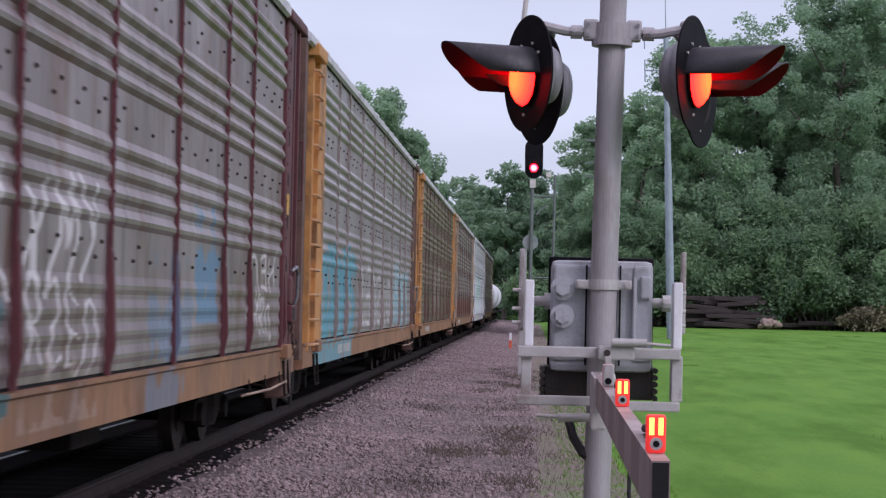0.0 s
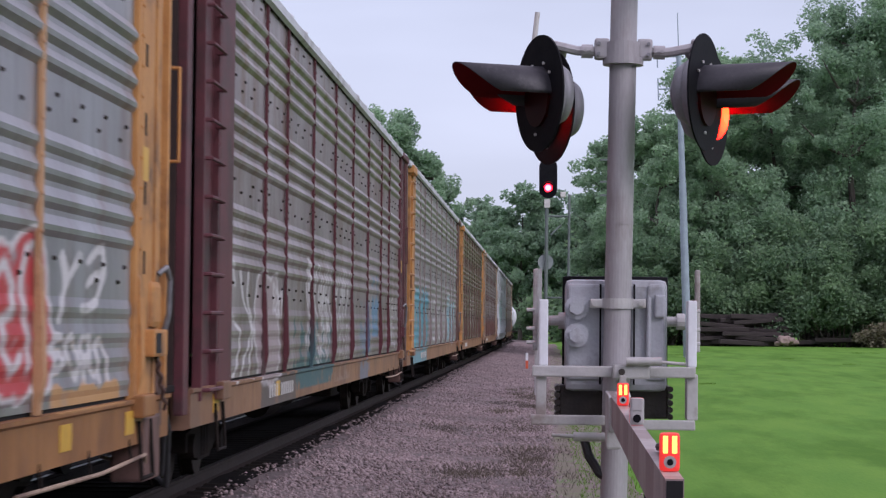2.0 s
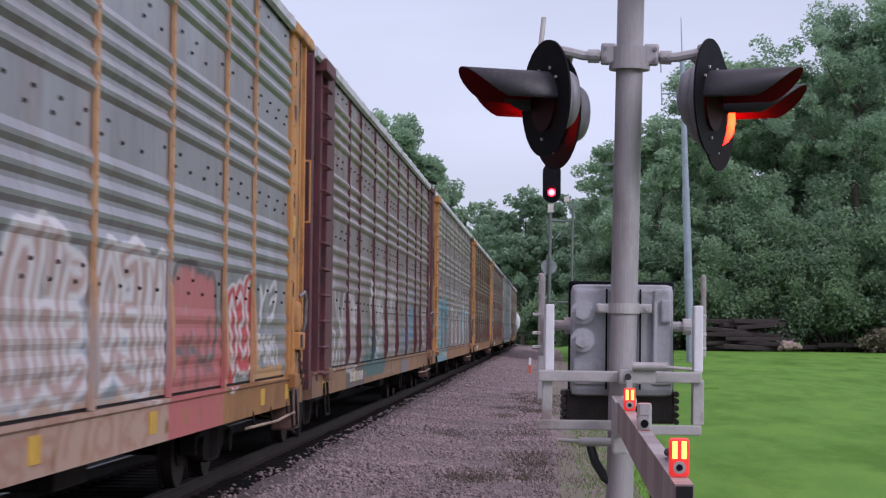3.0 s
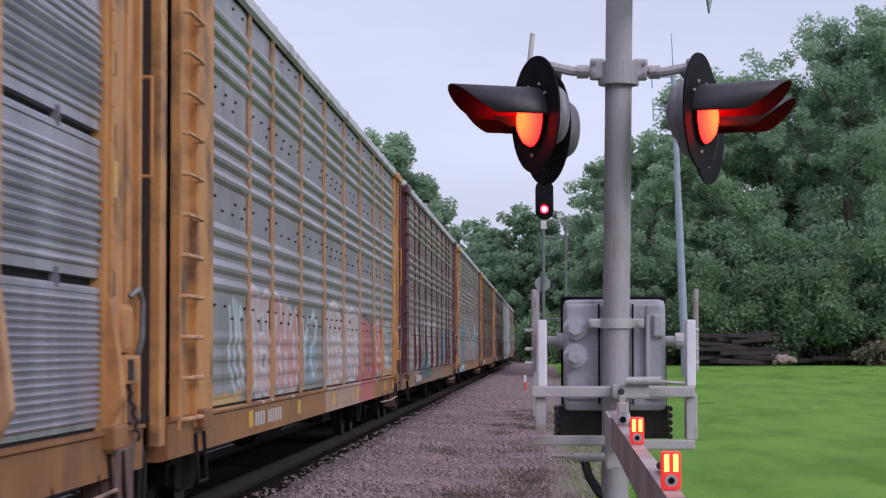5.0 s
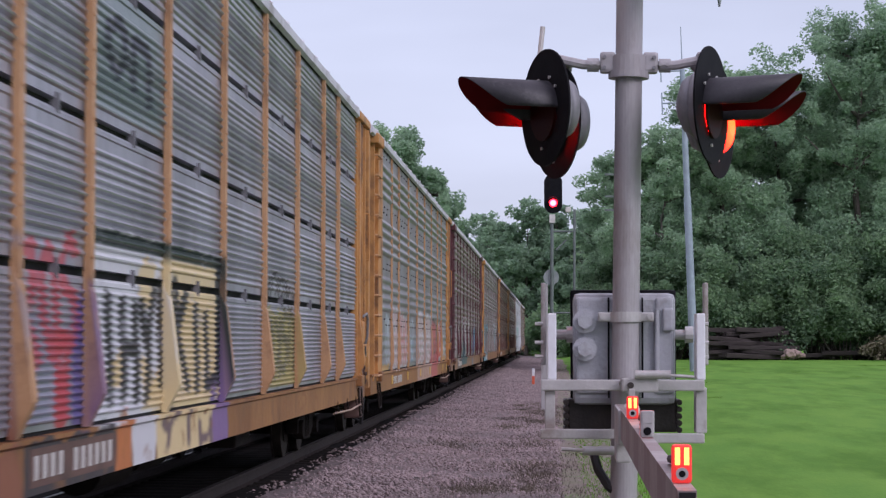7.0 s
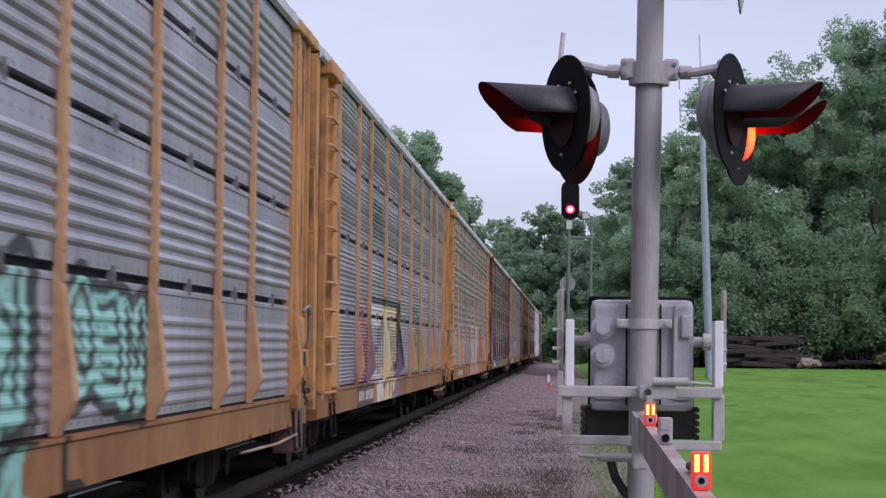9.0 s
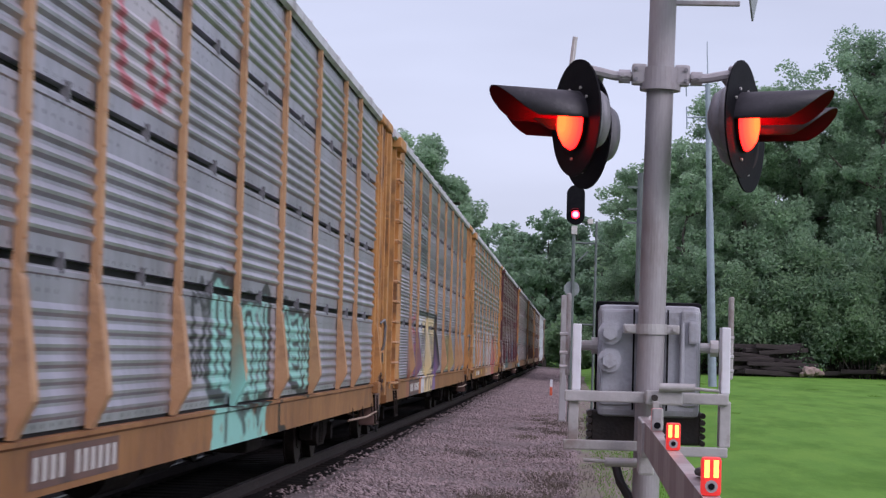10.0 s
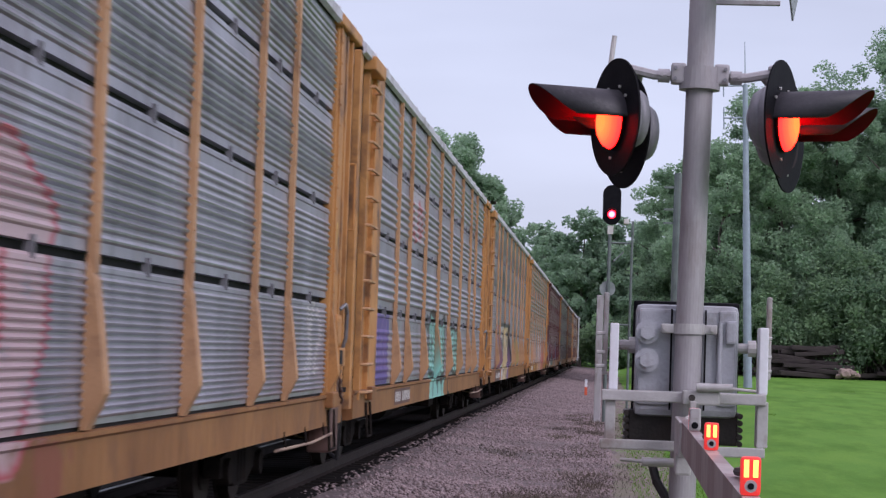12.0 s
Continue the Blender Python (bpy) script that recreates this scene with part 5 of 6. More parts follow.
    part("upper_bar", boxed(0.46, 0.668, y - 0.10, y - 0.07, 1.515, 1.562, 0.006), M_ARMGREY, g)
    part("lower_bar", boxed(-0.03, 0.315, y - 0.10, y - 0.07, 1.31, 1.352, 0.006), M_ARMGREY, g)
    part("lower_bar", boxed(0.37, 0.667, y - 0.10, y - 0.07, 1.293, 1.335, 0.006), M_ARMGREY, g)
    bm = boxed(0.315, 0.47, y - 0.16, y - 0.1, 1.51, 1.57, 0.008)
    part("pivot_block", bm, M_ARMGREY, g)
    part("pivot_bolt", rod((0.352, y - 0.18, 1.54), (0.352, y - 0.155, 1.54), 0.014, None, 16), M_COUNTER, g)
    bm = rod((0.37, y - 0.17, 1.585), (0.52, y - 0.17, 1.585), 0.018, None, 16)
    add_rod(bm, (0.52, y - 0.17, 1.582), (0.62, y - 0.17, 1.575), 0.007)
    part("upper_damper", bm, M_ARMGREY, g)
    bm = rod((0.15, y - 0.12, 1.262), (0.33, y - 0.12, 1.262), 0.019, None, 16)
    add_rod(bm, (0.06, y - 0.12, 1.268), (0.15, y - 0.12, 1.264), 0.008)
    part("lower_damper", bm, M_ARMGREY, g)
    bm = add_pipe(bmesh.new(), [(0.20, y + 0.1, 1.24), (0.22, y + 0.05, 1.17), (0.265, y, 1.1), (0.33, y - 0.03, 1.06)], 0.02)
    part("hose", bm, M_RUBBER, g)
    for x in (0.325, 0.47):
        part("cable", add_pipe(bmesh.new(), [(x, y, 1.26), (x - 0.008, y - 0.02, 0.95), (x + 0.01, y, 0.6), (x, y, -0.35)], 0.009), M_RUBBER, g)
    return g


ARM_A, ARM_B = Vector((0.312, MY - 0.18, 1.46)), Vector((0.289, 4.08, 1.430))


def gate_arm():
    arm = thing("crossing_gate", "red and white lowered crossing gate arm with lamps", "gate arm")
    d = (ARM_B - ARM_A)
    q = Matrix.Translation(ARM_A) @ d.to_track_quat("Y", "Z").to_matrix().to_4x4()
    length = d.length
    # hollow bar in bands of red and white
    k, start = 0, 0.0
    while start < length - 0.01:
        end = min(length, start + 0.406)
        bm = bmesh.new()
        extrude_outline(bm, [(-0.019, -0.115), (0.019, -0.115), (0.019, 0.0), (-0.019, 0.0)], "y", start, end - 0.001)
        part("band", bm, M_ARM_PALE if k % 2 == 0 else M_ARM_DULL, arm).matrix_basis = q
        start, k = end, k + 1
    bm = boxed(-0.0165, 0.0165, length - 0.001, length + 0.003, -0.1125, -0.0035)
    part("open_end", bm, M_BLACK_GAP, arm).matrix_basis = q
    bm = boxed(-0.03, 0.03, 0.0, 0.6, -0.14, 0.0, 0.006)
    part("arm_adapter", bm, M_ARMGREY, arm).matrix_basis = q
    part("brace", boxed(-0.035, 0.03, 0.02, 0.25, -0.23, -0.13, 0.01), M_ARMGREY, arm).matrix_basis = q
    return arm, q, length


def lamp_head_mesh():
    """A small gate lamp: one side lit red with two bright bars and a bolt, the other side plain grey."""
    bm = boxed(-0.021, 0.021, -0.016, 0.016, 0.0, 0.080, 0.008)
    for f in bm.faces:
        f.material_index = 0 if f.calc_center_median().y < 0.004 else 1
    for x in (-0.0095, 0.0095):
        add_box(bm, x - 0.0052, x + 0.0052, -0.019, -0.0155, 0.038, 0.074, 0.0, None, 2)
    add_rod(bm, (0, -0.021, 0.02), (0, -0.0155, 0.02), 0.013, None, 16, 1)
    add_rod(bm, (0, -0.023, 0.02), (0, -0.021, 0.02), 0.007, None, 12, 3)
    add_rod(bm, (0, 0.021, 0.02), (0, 0.0155, 0.02), 0.012, None, 16, 3)
    add_box(bm, -0.014, 0.014, 0.0155, 0.019, 0.045, 0.078, 0.0, None, 1)
    return link_mesh("lamp", bm, (M_LAMP_BODY, M_LAMP_OFF, M_ARM_ON, M_BLACK))


LAMP = lamp_head_mesh()
ARM_LAMPS = {}


def arm_lamp(arm, q, dist_from_eye, name):
    along = MY - 0.18 - dist_from_eye
    lamp = child("lamp", LAMP, arm, q @ Matrix.Translation((0, along, 0.001)) @ pose(0, 0, 0, 0, 0, 180), "red gate lamp with two bright bars")
    bm = bmesh.new()
    add_pipe(bm, [(0, along - 0.03, 0.02), (-0.01, along - 0.12, 0.035), (-0.012, along - 0.3, 0.03), (-0.01, along - 0.6, 0.012)], 0.011)
    part("lamp_cable", bm, M_RUBBER, arm).matrix_basis = q
    ARM_LAMPS[name] = lamp


def crossbuck(mast):
    board = thing("crossbuck_sign", "grey back of a crossbuck sign on a bracket", "sign", m=pose(0.695, MY + 0.05, 3.74, 0, 0, 76))
    for k, a in enumerate((45, -45)):
        part("blade", boxed(-0.6, 0.6, -0.004 + k * 0.01, 0.004 + k * 0.01, -0.115, 0.115, 0.0, pose(0, 0, 0, 0, a, 0)), M_SIGNBACK, board)
    part("bracket", boxed(0.40, 0.69, MY - 0.02, MY + 0.01, 3.235, 3.255, 0.003), M_GALV, board).matrix_parent_inverse = board.matrix_basis.inverted()


mast = crossing_mast()
INV = mast.matrix_basis.inverted()
for x, y, z, turn, which in ((-0.005, 8.65, 2.72, -66, "front"), (0.697, 8.65, 2.728, 69, "front"), (0.043, 8.95, 2.69, -66, "rear"), (0.75, 8.95, 2.69, 69, "rear")):
    u = flasher(mast, x, y, z, turn, which)
    u.matrix_parent_inverse = INV
bm = add_pipe(bmesh.new(), [(-0.031, 8.86, 2.97), (-0.017, 8.86, 3.10)], 0.011)
part("stub", bm, M_PALE_METAL, mast, "pale stub above the flasher").matrix_parent_inverse = INV
for a, b in (((0.05, 8.8, 2.955), (-0.03, 8.72, 2.93)), ((0.66, 8.8, 2.96), (0.70, 8.72, 2.95)), ((0.1, 8.85, 2.945), (0.08, 8.98, 2.86)), ((0.62, 8.85, 2.945), (0.70, 8.98, 2.87))):
    part("hanger", rod(a, b, 0.017), M_GALV, mast).matrix_parent_inverse = INV
mechanism()
arm, arm_pose, arm_length = gate_arm()
for name, dist in (("tip", 4.27), ("middle", 6.0), ("root", 7.25)):
    arm_lamp(arm, arm_pose, dist, name)
crossbuck(mast)


# ---- signal, poles, timber, marker ----
def track_signal():
    g = thing("railway_signal", "slender railway signal showing a red light", "railway signal", m=pose(0.0, 60, -0.35))
    part("mast", rod((0, 0, 0), (0.03, 0, 5.75), 0.055, 0.05), M_SIGPOLE, g)
    bm = bmesh.new()
    o = [(0.27 * math.cos(a), 0.27 * math.sin(a) + (0.32 if math.sin(a) > 0 else -0.32)) for a in [2 * math.pi * i / 32 for i in range(32)]]
    extrude_outline(bm, o, "y", -0.02, 0.02)
    head = part("background_plate", bm, M_BLACK, g)
    head.matrix_basis = pose(0.06, 0, 6.42)
    bm = bmesh.new()
    n = 16
    for r0, r1 in ((0.17, 0.165),):
        rows = []
        for rr in (r0, r1):
            rows.append([(bm.verts.new((rr * math.cos(radians(-20 + 220 * i / n)), -0.02, rr * math.sin(radians(-20 + 220 * i / n)))),
                          bm.verts.new((rr * math.cos(radians(-20 + 220 * i / n)), -0.42 if 3 < i < 13 else -0.25, rr * math.sin(radians(-20 + 220 * i / n))))) for i in range(n + 1)])
        for i in range(n):
            bm.faces.new((rows[0][i][0], rows[0][i][1], rows[0][i + 1][1], rows[0][i + 1][0]))
            bm.faces.new((rows[1][i + 1][0], rows[1][i + 1][1], rows[1][i][1], rows[1][i][0]))
    hood = part("hood", bm, M_BLACK, head)
    hood.matrix_basis = pose(0, 0, -0.28)
    bm = bmesh.new()
    bmesh.ops.create_circle(bm, cap_ends=True, segments=24, radius=0.125, matrix=Matrix.Rotation(radians(90), 4, "X"))
    part("lit_lens", bm, M_SIG_ON, head, "glowing red signal lens").matrix_basis = pose(0, -0.03, -0.28)
    part("junction_box", boxed(-0.05, 0.12, -0.08, 0.08, 5.55, 5.80, 0.01), M_PALE_METAL, g)
    bm = rod((0.0, 0.06, 3.95), (0.0, 0.09, 3.95), 0.23, None, 24)
    part("round_plate", bm, M_SIGNBACK, g)
    part("case", boxed(-0.30, -0.1, -0.1, 0.15, 0.0, 3.75, 0.02), M_GALV, g)
    part("ladder_post", rod((0.66, 0, 0), (0.69, 0, 5.95), 0.038), M_SIGPOLE, g)
    part("ladder_post", rod((0.95, 0, 0), (0.95, 0, 3.6), 0.022), M_SIGPOLE, g)
    for z in (5.3, 2.9, 2.2):
        part("tie_bar", rod((0, 0, z), (0.69, 0, z), 0.028), M_SIGPOLE, g)
    part("stay", rod((0.15, 0, 4.75), (0.45, 0, 5.05), 0.025), M_SIGPOLE, g)
    part("lamp_box", boxed(0.42, 0.58, -0.08, 0.08, 5.86, 6.02, 0.03), M_PALE_METAL, g)


track_signal()


def radio_pole():
    g = thing("radio_mast", "pale blue-grey steel radio mast with side antennas", "radio mast", m=pose(6.62, 95, -0.1, 0, -2.0, 0))
    part("lower_shaft", rod((0, 0, 0), (0, 0, 8.5), 0.20, 0.17, 16), M_POLE, g)
    part("upper_shaft", rod((0, 0, 8.4), (0, 0, 14.5), 0.15, 0.12, 16), M_POLE, g)
    part("whip", rod((0, 0, 14.4), (0, 0, 16.5), 0.03, 0.02, 8), M_POLE, g)
    for z in (14.45, 12.95):
        part("antenna_arm", rod((0, 0, z), (-1.0, 0, z), 0.035, None, 8), M_POLE, g)
        part("dipole", rod((-1.0, 0, z - 0.5), (-1.0, 0, z + 0.5), 0.03, None, 8), M_POLE, g)


radio_pole()


def step_pole():
    g = thing("utility_pole", "thin grey pole with pale step brackets", "pole", m=pose(2.0, 60, -0.35))
    part("shaft", rod((0, 0, 0), (0, 0, 7.4), 0.16, 0.14, 14), M_SIGPOLE, g)
    for z in (5.9, 6.3, 6.95):
        part("bracket", boxed(-0.42, 0.42, -0.05, 0.05, z, z + 0.06), M_SIGPOLE, g)


step_pole()


def timber_stack():
    """Old ties and long timbers dropped in a loose pile at the wood's edge."""
    rng = random.Random(5)
    k = 0
    for layer in range(7):
        count = 6 - layer // 2
        for i in range(count):
            length = rng.uniform(2.4, 4.6)
            x = rng.uniform(9.3, 13.6 - length * 0.35)
            s = rng.uniform(0.13, 0.18)
            bm = boxed(-length / 2, length / 2, -s, s, -s * 0.8, s * 0.8, 0.02)
            ob = part("timber", bm, M_TIMBER)
            ob.matrix_basis = pose(x + length * 0.3, 127.6 + i * 0.4 + layer * 0.12, 0.78 + layer * 0.27, rng.uniform(-4, 4), rng.uniform(-5, 5), rng.uniform(-14, 14))
            tagged(ob, "dark old railway timber lying in a loose pile", "timber", "piled timbers")
    for i in range(9):
        s = rng.uniform(0.15, 0.4)
        bm = bmesh.new()
        bmesh.ops.create_icosphere(bm, subdivisions=2, radius=s)
        for v in bm.verts:
            v.co *= 1 + 0.45 * noise.noise(v.co * 3 + Vector((i, 0, 0)))
            v.co.z *= 0.7
        ob = part("wood_chunk", bm, M_PALE)
        ob.matrix_basis = pose(rng.uniform(14.0, 15.8), 126.8 + rng.uniform(-0.4, 0.6), 0.72 + rng.uniform(0, 0.35), 0, 0, rng.uniform(0, 360))
        tagged(ob, "pale broken lump of wood on the grass edge", "wood lump", "pale lumps beside the timbers")
    for i in range(5):
        length = rng.uniform(3, 5)
        ob = part("timber", boxed(-length / 2, length / 2, -0.15, 0.15, -0.13, 0.13, 0.02), M_TIMBER)
        ob.matrix_basis = pose(16.5 + i * 1.4, 129 + rng.uniform(-1, 1), 0.8 + 0.1 * i % 0.3, 0, rng.uniform(-3, 3), rng.uniform(-10, 10))
        tagged(ob, "dark old railway timber lying in a loose pile", "timber", "piled timbers")


timber_stack()
marker = thing("marker_post", "small orange and white marker beside the track", "marker", m=pose(-0.85, 95, -0.36))
part("lower_post", boxed(-0.06, 0.06, -0.03, 0.03, 0.0, 0.45, 0.01), M_ORANGE_MARK, marker)
part("upper_post", boxed(-0.06, 0.06, -0.03, 0.03, 0.45, 0.8, 0.01), M_WHITE, marker)


# ---- trees ----
def leaves_mesh(name, centres, per, spread, size, rng, material):
    """Many small bent leaf sprays scattered in clumps."""
    k = len(centres) * per
    c = np.repeat(np.array(centres), per, axis=0)
    d = rng.normal(size=(k, 3))
    d /= np.linalg.norm(d, axis=1)[:, None]
    rad = rng.random(k) ** 0.45
    sp = np.repeat(np.array([spread] * len(centres)) * rng.uniform(0.65, 1.3, len(centres)), per)
    p = c + d * (rad * sp)[:, None] * np.array([1, 1, 0.85])
    a = rng.normal(size=(k, 3))
    a[:, 2] *= 0.6
    a /= np.linalg.norm(a, axis=1)[:, None]
    b = np.cross(a, rng.normal(size=(k, 3)))
    b /= np.linalg.norm(b, axis=1)[:, None]
    s = size * rng.uniform(0.6, 1.4, k)[:, None]
    v = np.stack([p - a * s, p + b * s * 0.55, p + a * s, p - b * s * 0.55], axis=1).reshape(-1, 3)
    me = bpy.data.meshes.new(name)
    me.vertices.add(4 * k)
    me.vertices.foreach_set("co", v.ravel())
    me.loops.add(4 * k)
    me.loops.foreach_set("vertex_index", np.arange(4 * k))
    me.polygons.add(k)
    me.polygons.foreach_set("loop_start", np.arange(0, 4 * k, 4))
    me.update(calc_edges=True)
    me.materials.append(material)
    return me


def tree(label, height, crown_w, crown_from, clumps, per, leaf, seed, material, m, group):
    rng, rnd = np.random.default_rng(seed), random.Random(seed)
    t = thing("tree", label, "tree", group, m=m)
    bm = bmesh.new()
    r = height * 0.016
    pts = [Vector((0, 0, -0.3))]
    for i in range(1, 7):
        pts.append(Vector((rnd.uniform(-0.25, 0.25) * i * 0.4, rnd.uniform(-0.25, 0.25) * i * 0.4, height * 0.9 * i / 6)))
    for i, (a, b) in enumerate(zip(pts, pts[1:])):
        add_rod(bm, a, b, r * (1 - i / 6.4), r * (1 - (i + 1) / 6.4), 8)
    centres = []
    limbs = 11
    for i in range(limbs):
        h = crown_from + (1 - crown_from) * (i + 0.4) / limbs * 0.85
        j = min(5, int(h / 0.9 * 6))
        base = pts[j].lerp(pts[j + 1], 0.5) if j < 6 else pts[-1]
        ang = i * 2.4 + rnd.uniform(-0.4, 0.4)
        wide = crown_w * math.sin(math.pi * min(0.96, 0.22 + 0.8 * (h - crown_from) / (1 - crown_from))) ** 0.8 * rnd.uniform(0.7, 1.1)
        tip = Vector((math.cos(ang) * wide, math.sin(ang) * wide, min(height * 0.97, base.z + wide * rnd.uniform(0.35, 0.9))))
        mid_p = base.lerp(tip, 0.55) + Vector((0, 0, -0.1 * wide))
        add_rod(bm, base, mid_p, r * 0.42, r * 0.25, 6)
        add_rod(bm, mid_p, tip, r * 0.25, r * 0.08, 6)
        for k in range(clumps // limbs):
            f = rnd.uniform(0.35, 1.08)
            centres.append(tuple(base.lerp(tip, f) + Vector((rnd.gauss(0, 0.26), rnd.gauss(0, 0.26), rnd.gauss(0.05, 0.26))) * wide))
    for k in range(6):
        centres.append((rnd.gauss(0, crown_w * 0.22), rnd.gauss(0, crown_w * 0.22), height * rnd.uniform(0.88, 0.98)))
    part("trunk", bm, M_BARK, t)
    crown = new("crown", leaves_mesh("crown", centres, per, crown_w * 0.165, leaf, rng, material))
    crown.parent = t
    return t


def bush(label, width, height, clumps, per, leaf, seed, material, m, group):
    rng, rnd = np.random.default_rng(seed), random.Random(seed)
    t = thing("bush", label, "bush", group, m=m)
    centres = []
    bm = bmesh.new()
    for i in range(clumps):
        a, q = rnd.uniform(0, 6.283), rnd.random() ** 0.6
        h = height * rnd.uniform(0.2, 0.95) * (1 - 0.45 * q * q)
        p = (math.cos(a) * width * q, math.sin(a) * width * 0.6 * q, h)
        centres.append(p)
        if i % 4 == 0:
            add_rod(bm, (p[0] * 0.25, p[1] * 0.25, -0.2), p, 0.06, 0.02, 5)
    part("stem", bm, M_BARK, t)
    crown = new("foliage", leaves_mesh("foliage", centres, per, width * 0.26, leaf, rng, material))
    crown.parent = t
    return t


WOOD = "trees of the wood beyond the meadow"
big = [tree("tall leafy cottonwood at the edge of the wood", 20.3, 4.3, 0.34, 242, 170, 0.12, 11, M_LEAF, pose(11.6, 138, 0.5), WOOD),
       tree("tall leafy cottonwood at the edge of the wood", 24.0, 4.8, 0.38, 253, 170, 0.12, 12, M_LEAF, pose(20.6, 137, 0.5), WOOD),
       tree("leafy tree with a rounded crown at the wood's edge", 15.5, 3.9, 0.16, 242, 170, 0.12, 13, M_LEAF, pose(7.6, 136, 0.5), WOOD)]
for src, x, y, turn in ((0, 15.6, 140, 80), (1, 24.5, 140, 200), (0, 13.8, 146, 130), (0, 19.8, 147, 10), (2, 10.2, 147, 60), (2, 9.0, 152, 250), (1, 22.5, 150, 310), (0, 28.5, 142, 160), (2, 5.6, 150, 200), (1, 27.0, 155, 75), (2, 25.5, 158, 190)):
    copy_thing(big[src], pose(x, y, 0.4, 0, 0, turn))
under = [bush("dense dark green undergrowth below the trees", 4.2, 9.0, 90, 300, 0.12, 21, M_BUSH, pose(16.5, 131, 0.5), "undergrowth"),
         bush("dense dark green undergrowth below the trees", 3.4, 6.6, 80, 300, 0.12, 22, M_BUSH, pose(11.0, 131.5, 0.5), "undergrowth")]
for src, x, y, turn in ((0, 21.0, 131, 120), (0, 25.5, 130, 40), (1, 7.6, 133, 200), (1, 13.6, 133, 80), (1, 18.6, 129.8, 10), (1, 23.0, 129, 260), (0, 9.2, 140, 20), (0, 14.5, 141, 300), (0, 19.5, 142, 180), (0, 24.5, 143, 90), (1, 5.2, 140, 150), (1, 4.6, 150, 20), (0, 6.4, 152, 20), (0, 12, 153, 70), (0, 17, 154, 220), (0, 23, 155, 330)):
    copy_thing(under[src], pose(x, y, 0.4, 0, 0, turn))
thicket = bush("tall leafy thicket below the cottonwoods", 3.9, 12.5, 96, 300, 0.12, 23, M_LEAF, pose(13.4, 133.8, 0.5), "undergrowth")
for x, y, turn in ((17.8, 134.2, 110), (22.4, 133.6, 250), (26.8, 134.0, 30)):
    copy_thing(thicket, pose(x, y, 0.4, 0, 0, turn))
LEFT = "trees behind the train"
lt = tree("leafy tree rising behind the train", 17.0, 3.6, 0.25, 209, 150, 0.13, 31, M_LEAF, pose(-10.5, 143, -0.2), LEFT)
for x, y, turn in ((-13.9, 148, 160), (-16.4, 160, 30), (-12.9, 172, 250)):
    copy_thing(lt, pose(x, y, 0, 0, 0, turn))
tree("small leafy tree behind the train", 15.0, 2.4, 0.2, 176, 85, 0.16, 32, M_LEAF, pose(-8.5, 143, -0.4), LEFT)
FAR = "far trees where the line bends"
ft = [tree("rounded leafy tree far along the line", 22, 5.6, 0.06, 242, 95, 0.27, 41, M_LEAF_FAR, pose(-3.6, 285, -0.3), FAR),
      tree("rounded leafy tree far along the line", 19, 5.2, 0.06, 242, 95, 0.27, 42, M_LEAF_FAR, pose(4.0, 280, -0.3), FAR)]
for src, x, y, turn in ((1, -9.5, 300, 60), (0, 1.0, 296, 140), (1, 8.6, 282, 220), (0, 12, 292, 20), (1, -15, 310, 100), (0, -21, 318, 190), (1, 16, 288, 270), (0, 21, 300, 40), (1, -28, 325, 10), (0, 6, 305, 300), (0, -10, 318, 320)):
    copy_thing(ft[src], pose(x, y, -0.3, 0, 0, turn))
fb = bush("dark far undergrowth below the trees", 5.5, 7.5, 46, 140, 0.32, 51, M_BUSH, pose(2.0, 268, -0.3), "far undergrowth")
for x, y, turn in ((9, 262, 40), (16, 258, 120), (-4.0, 292, 200), (-10, 300, 80), (-17, 308, 10), (24, 250, 300), (5, 250, 90), (10, 230, 150), (8, 200, 30), (7.5, 180, 240)):
    copy_thing(fb, pose(x, y, -0.3, 0, 0, turn))

# unseen brush, added to block the light behind and under the cars
brush = bush("added dark brush closing off the view below the cars", 2.2, 2.2, 22, 60, 0.15, 61, M_BUSH, pose(-10.8, 8, -0.2), "brush on the bank")
for i in range(26):
    copy_thing(brush, pose(-10.6 - 0.8 * ((i * 7) % 5) / 5, 11.0 + i * 3.4 + (i * i * 0.06), -0.1, 0, 0, 47 * i))

bush("dry brown brushwood heap at the meadow's edge", 2.4, 2.0, 30, 90, 0.13, 71, M_DRYLEAF, pose(21.6, 126.5, 0.5), "brushwood")


def far_wood(name, x0, x1, y0, y1, top, clumps, per, spread, leaf, seed, material):
    rng = np.random.default_rng(seed)
    centres = np.stack([rng.uniform(x0, x1, clumps), rng.uniform(y0, y1, clumps), rng.random(clumps) ** 0.8 * top * rng.uniform(0.75, 1.0, clumps)], axis=1)
    ob = new(name, leaves_mesh(name, centres, per, spread, leaf, rng, material))
    tagged(ob, "unbroken green wood closing the view", "wood", kind="stuff")


far_wood("far_wood", -60, 70, 326, 345, 12, 520, 60, 2.2, 0.4, 81, M_LEAF_FAR)
far_wood("back_wood", 3, 48, 166, 178, 12.5, 420, 70, 1.5, 0.24, 82, M_BUSH)

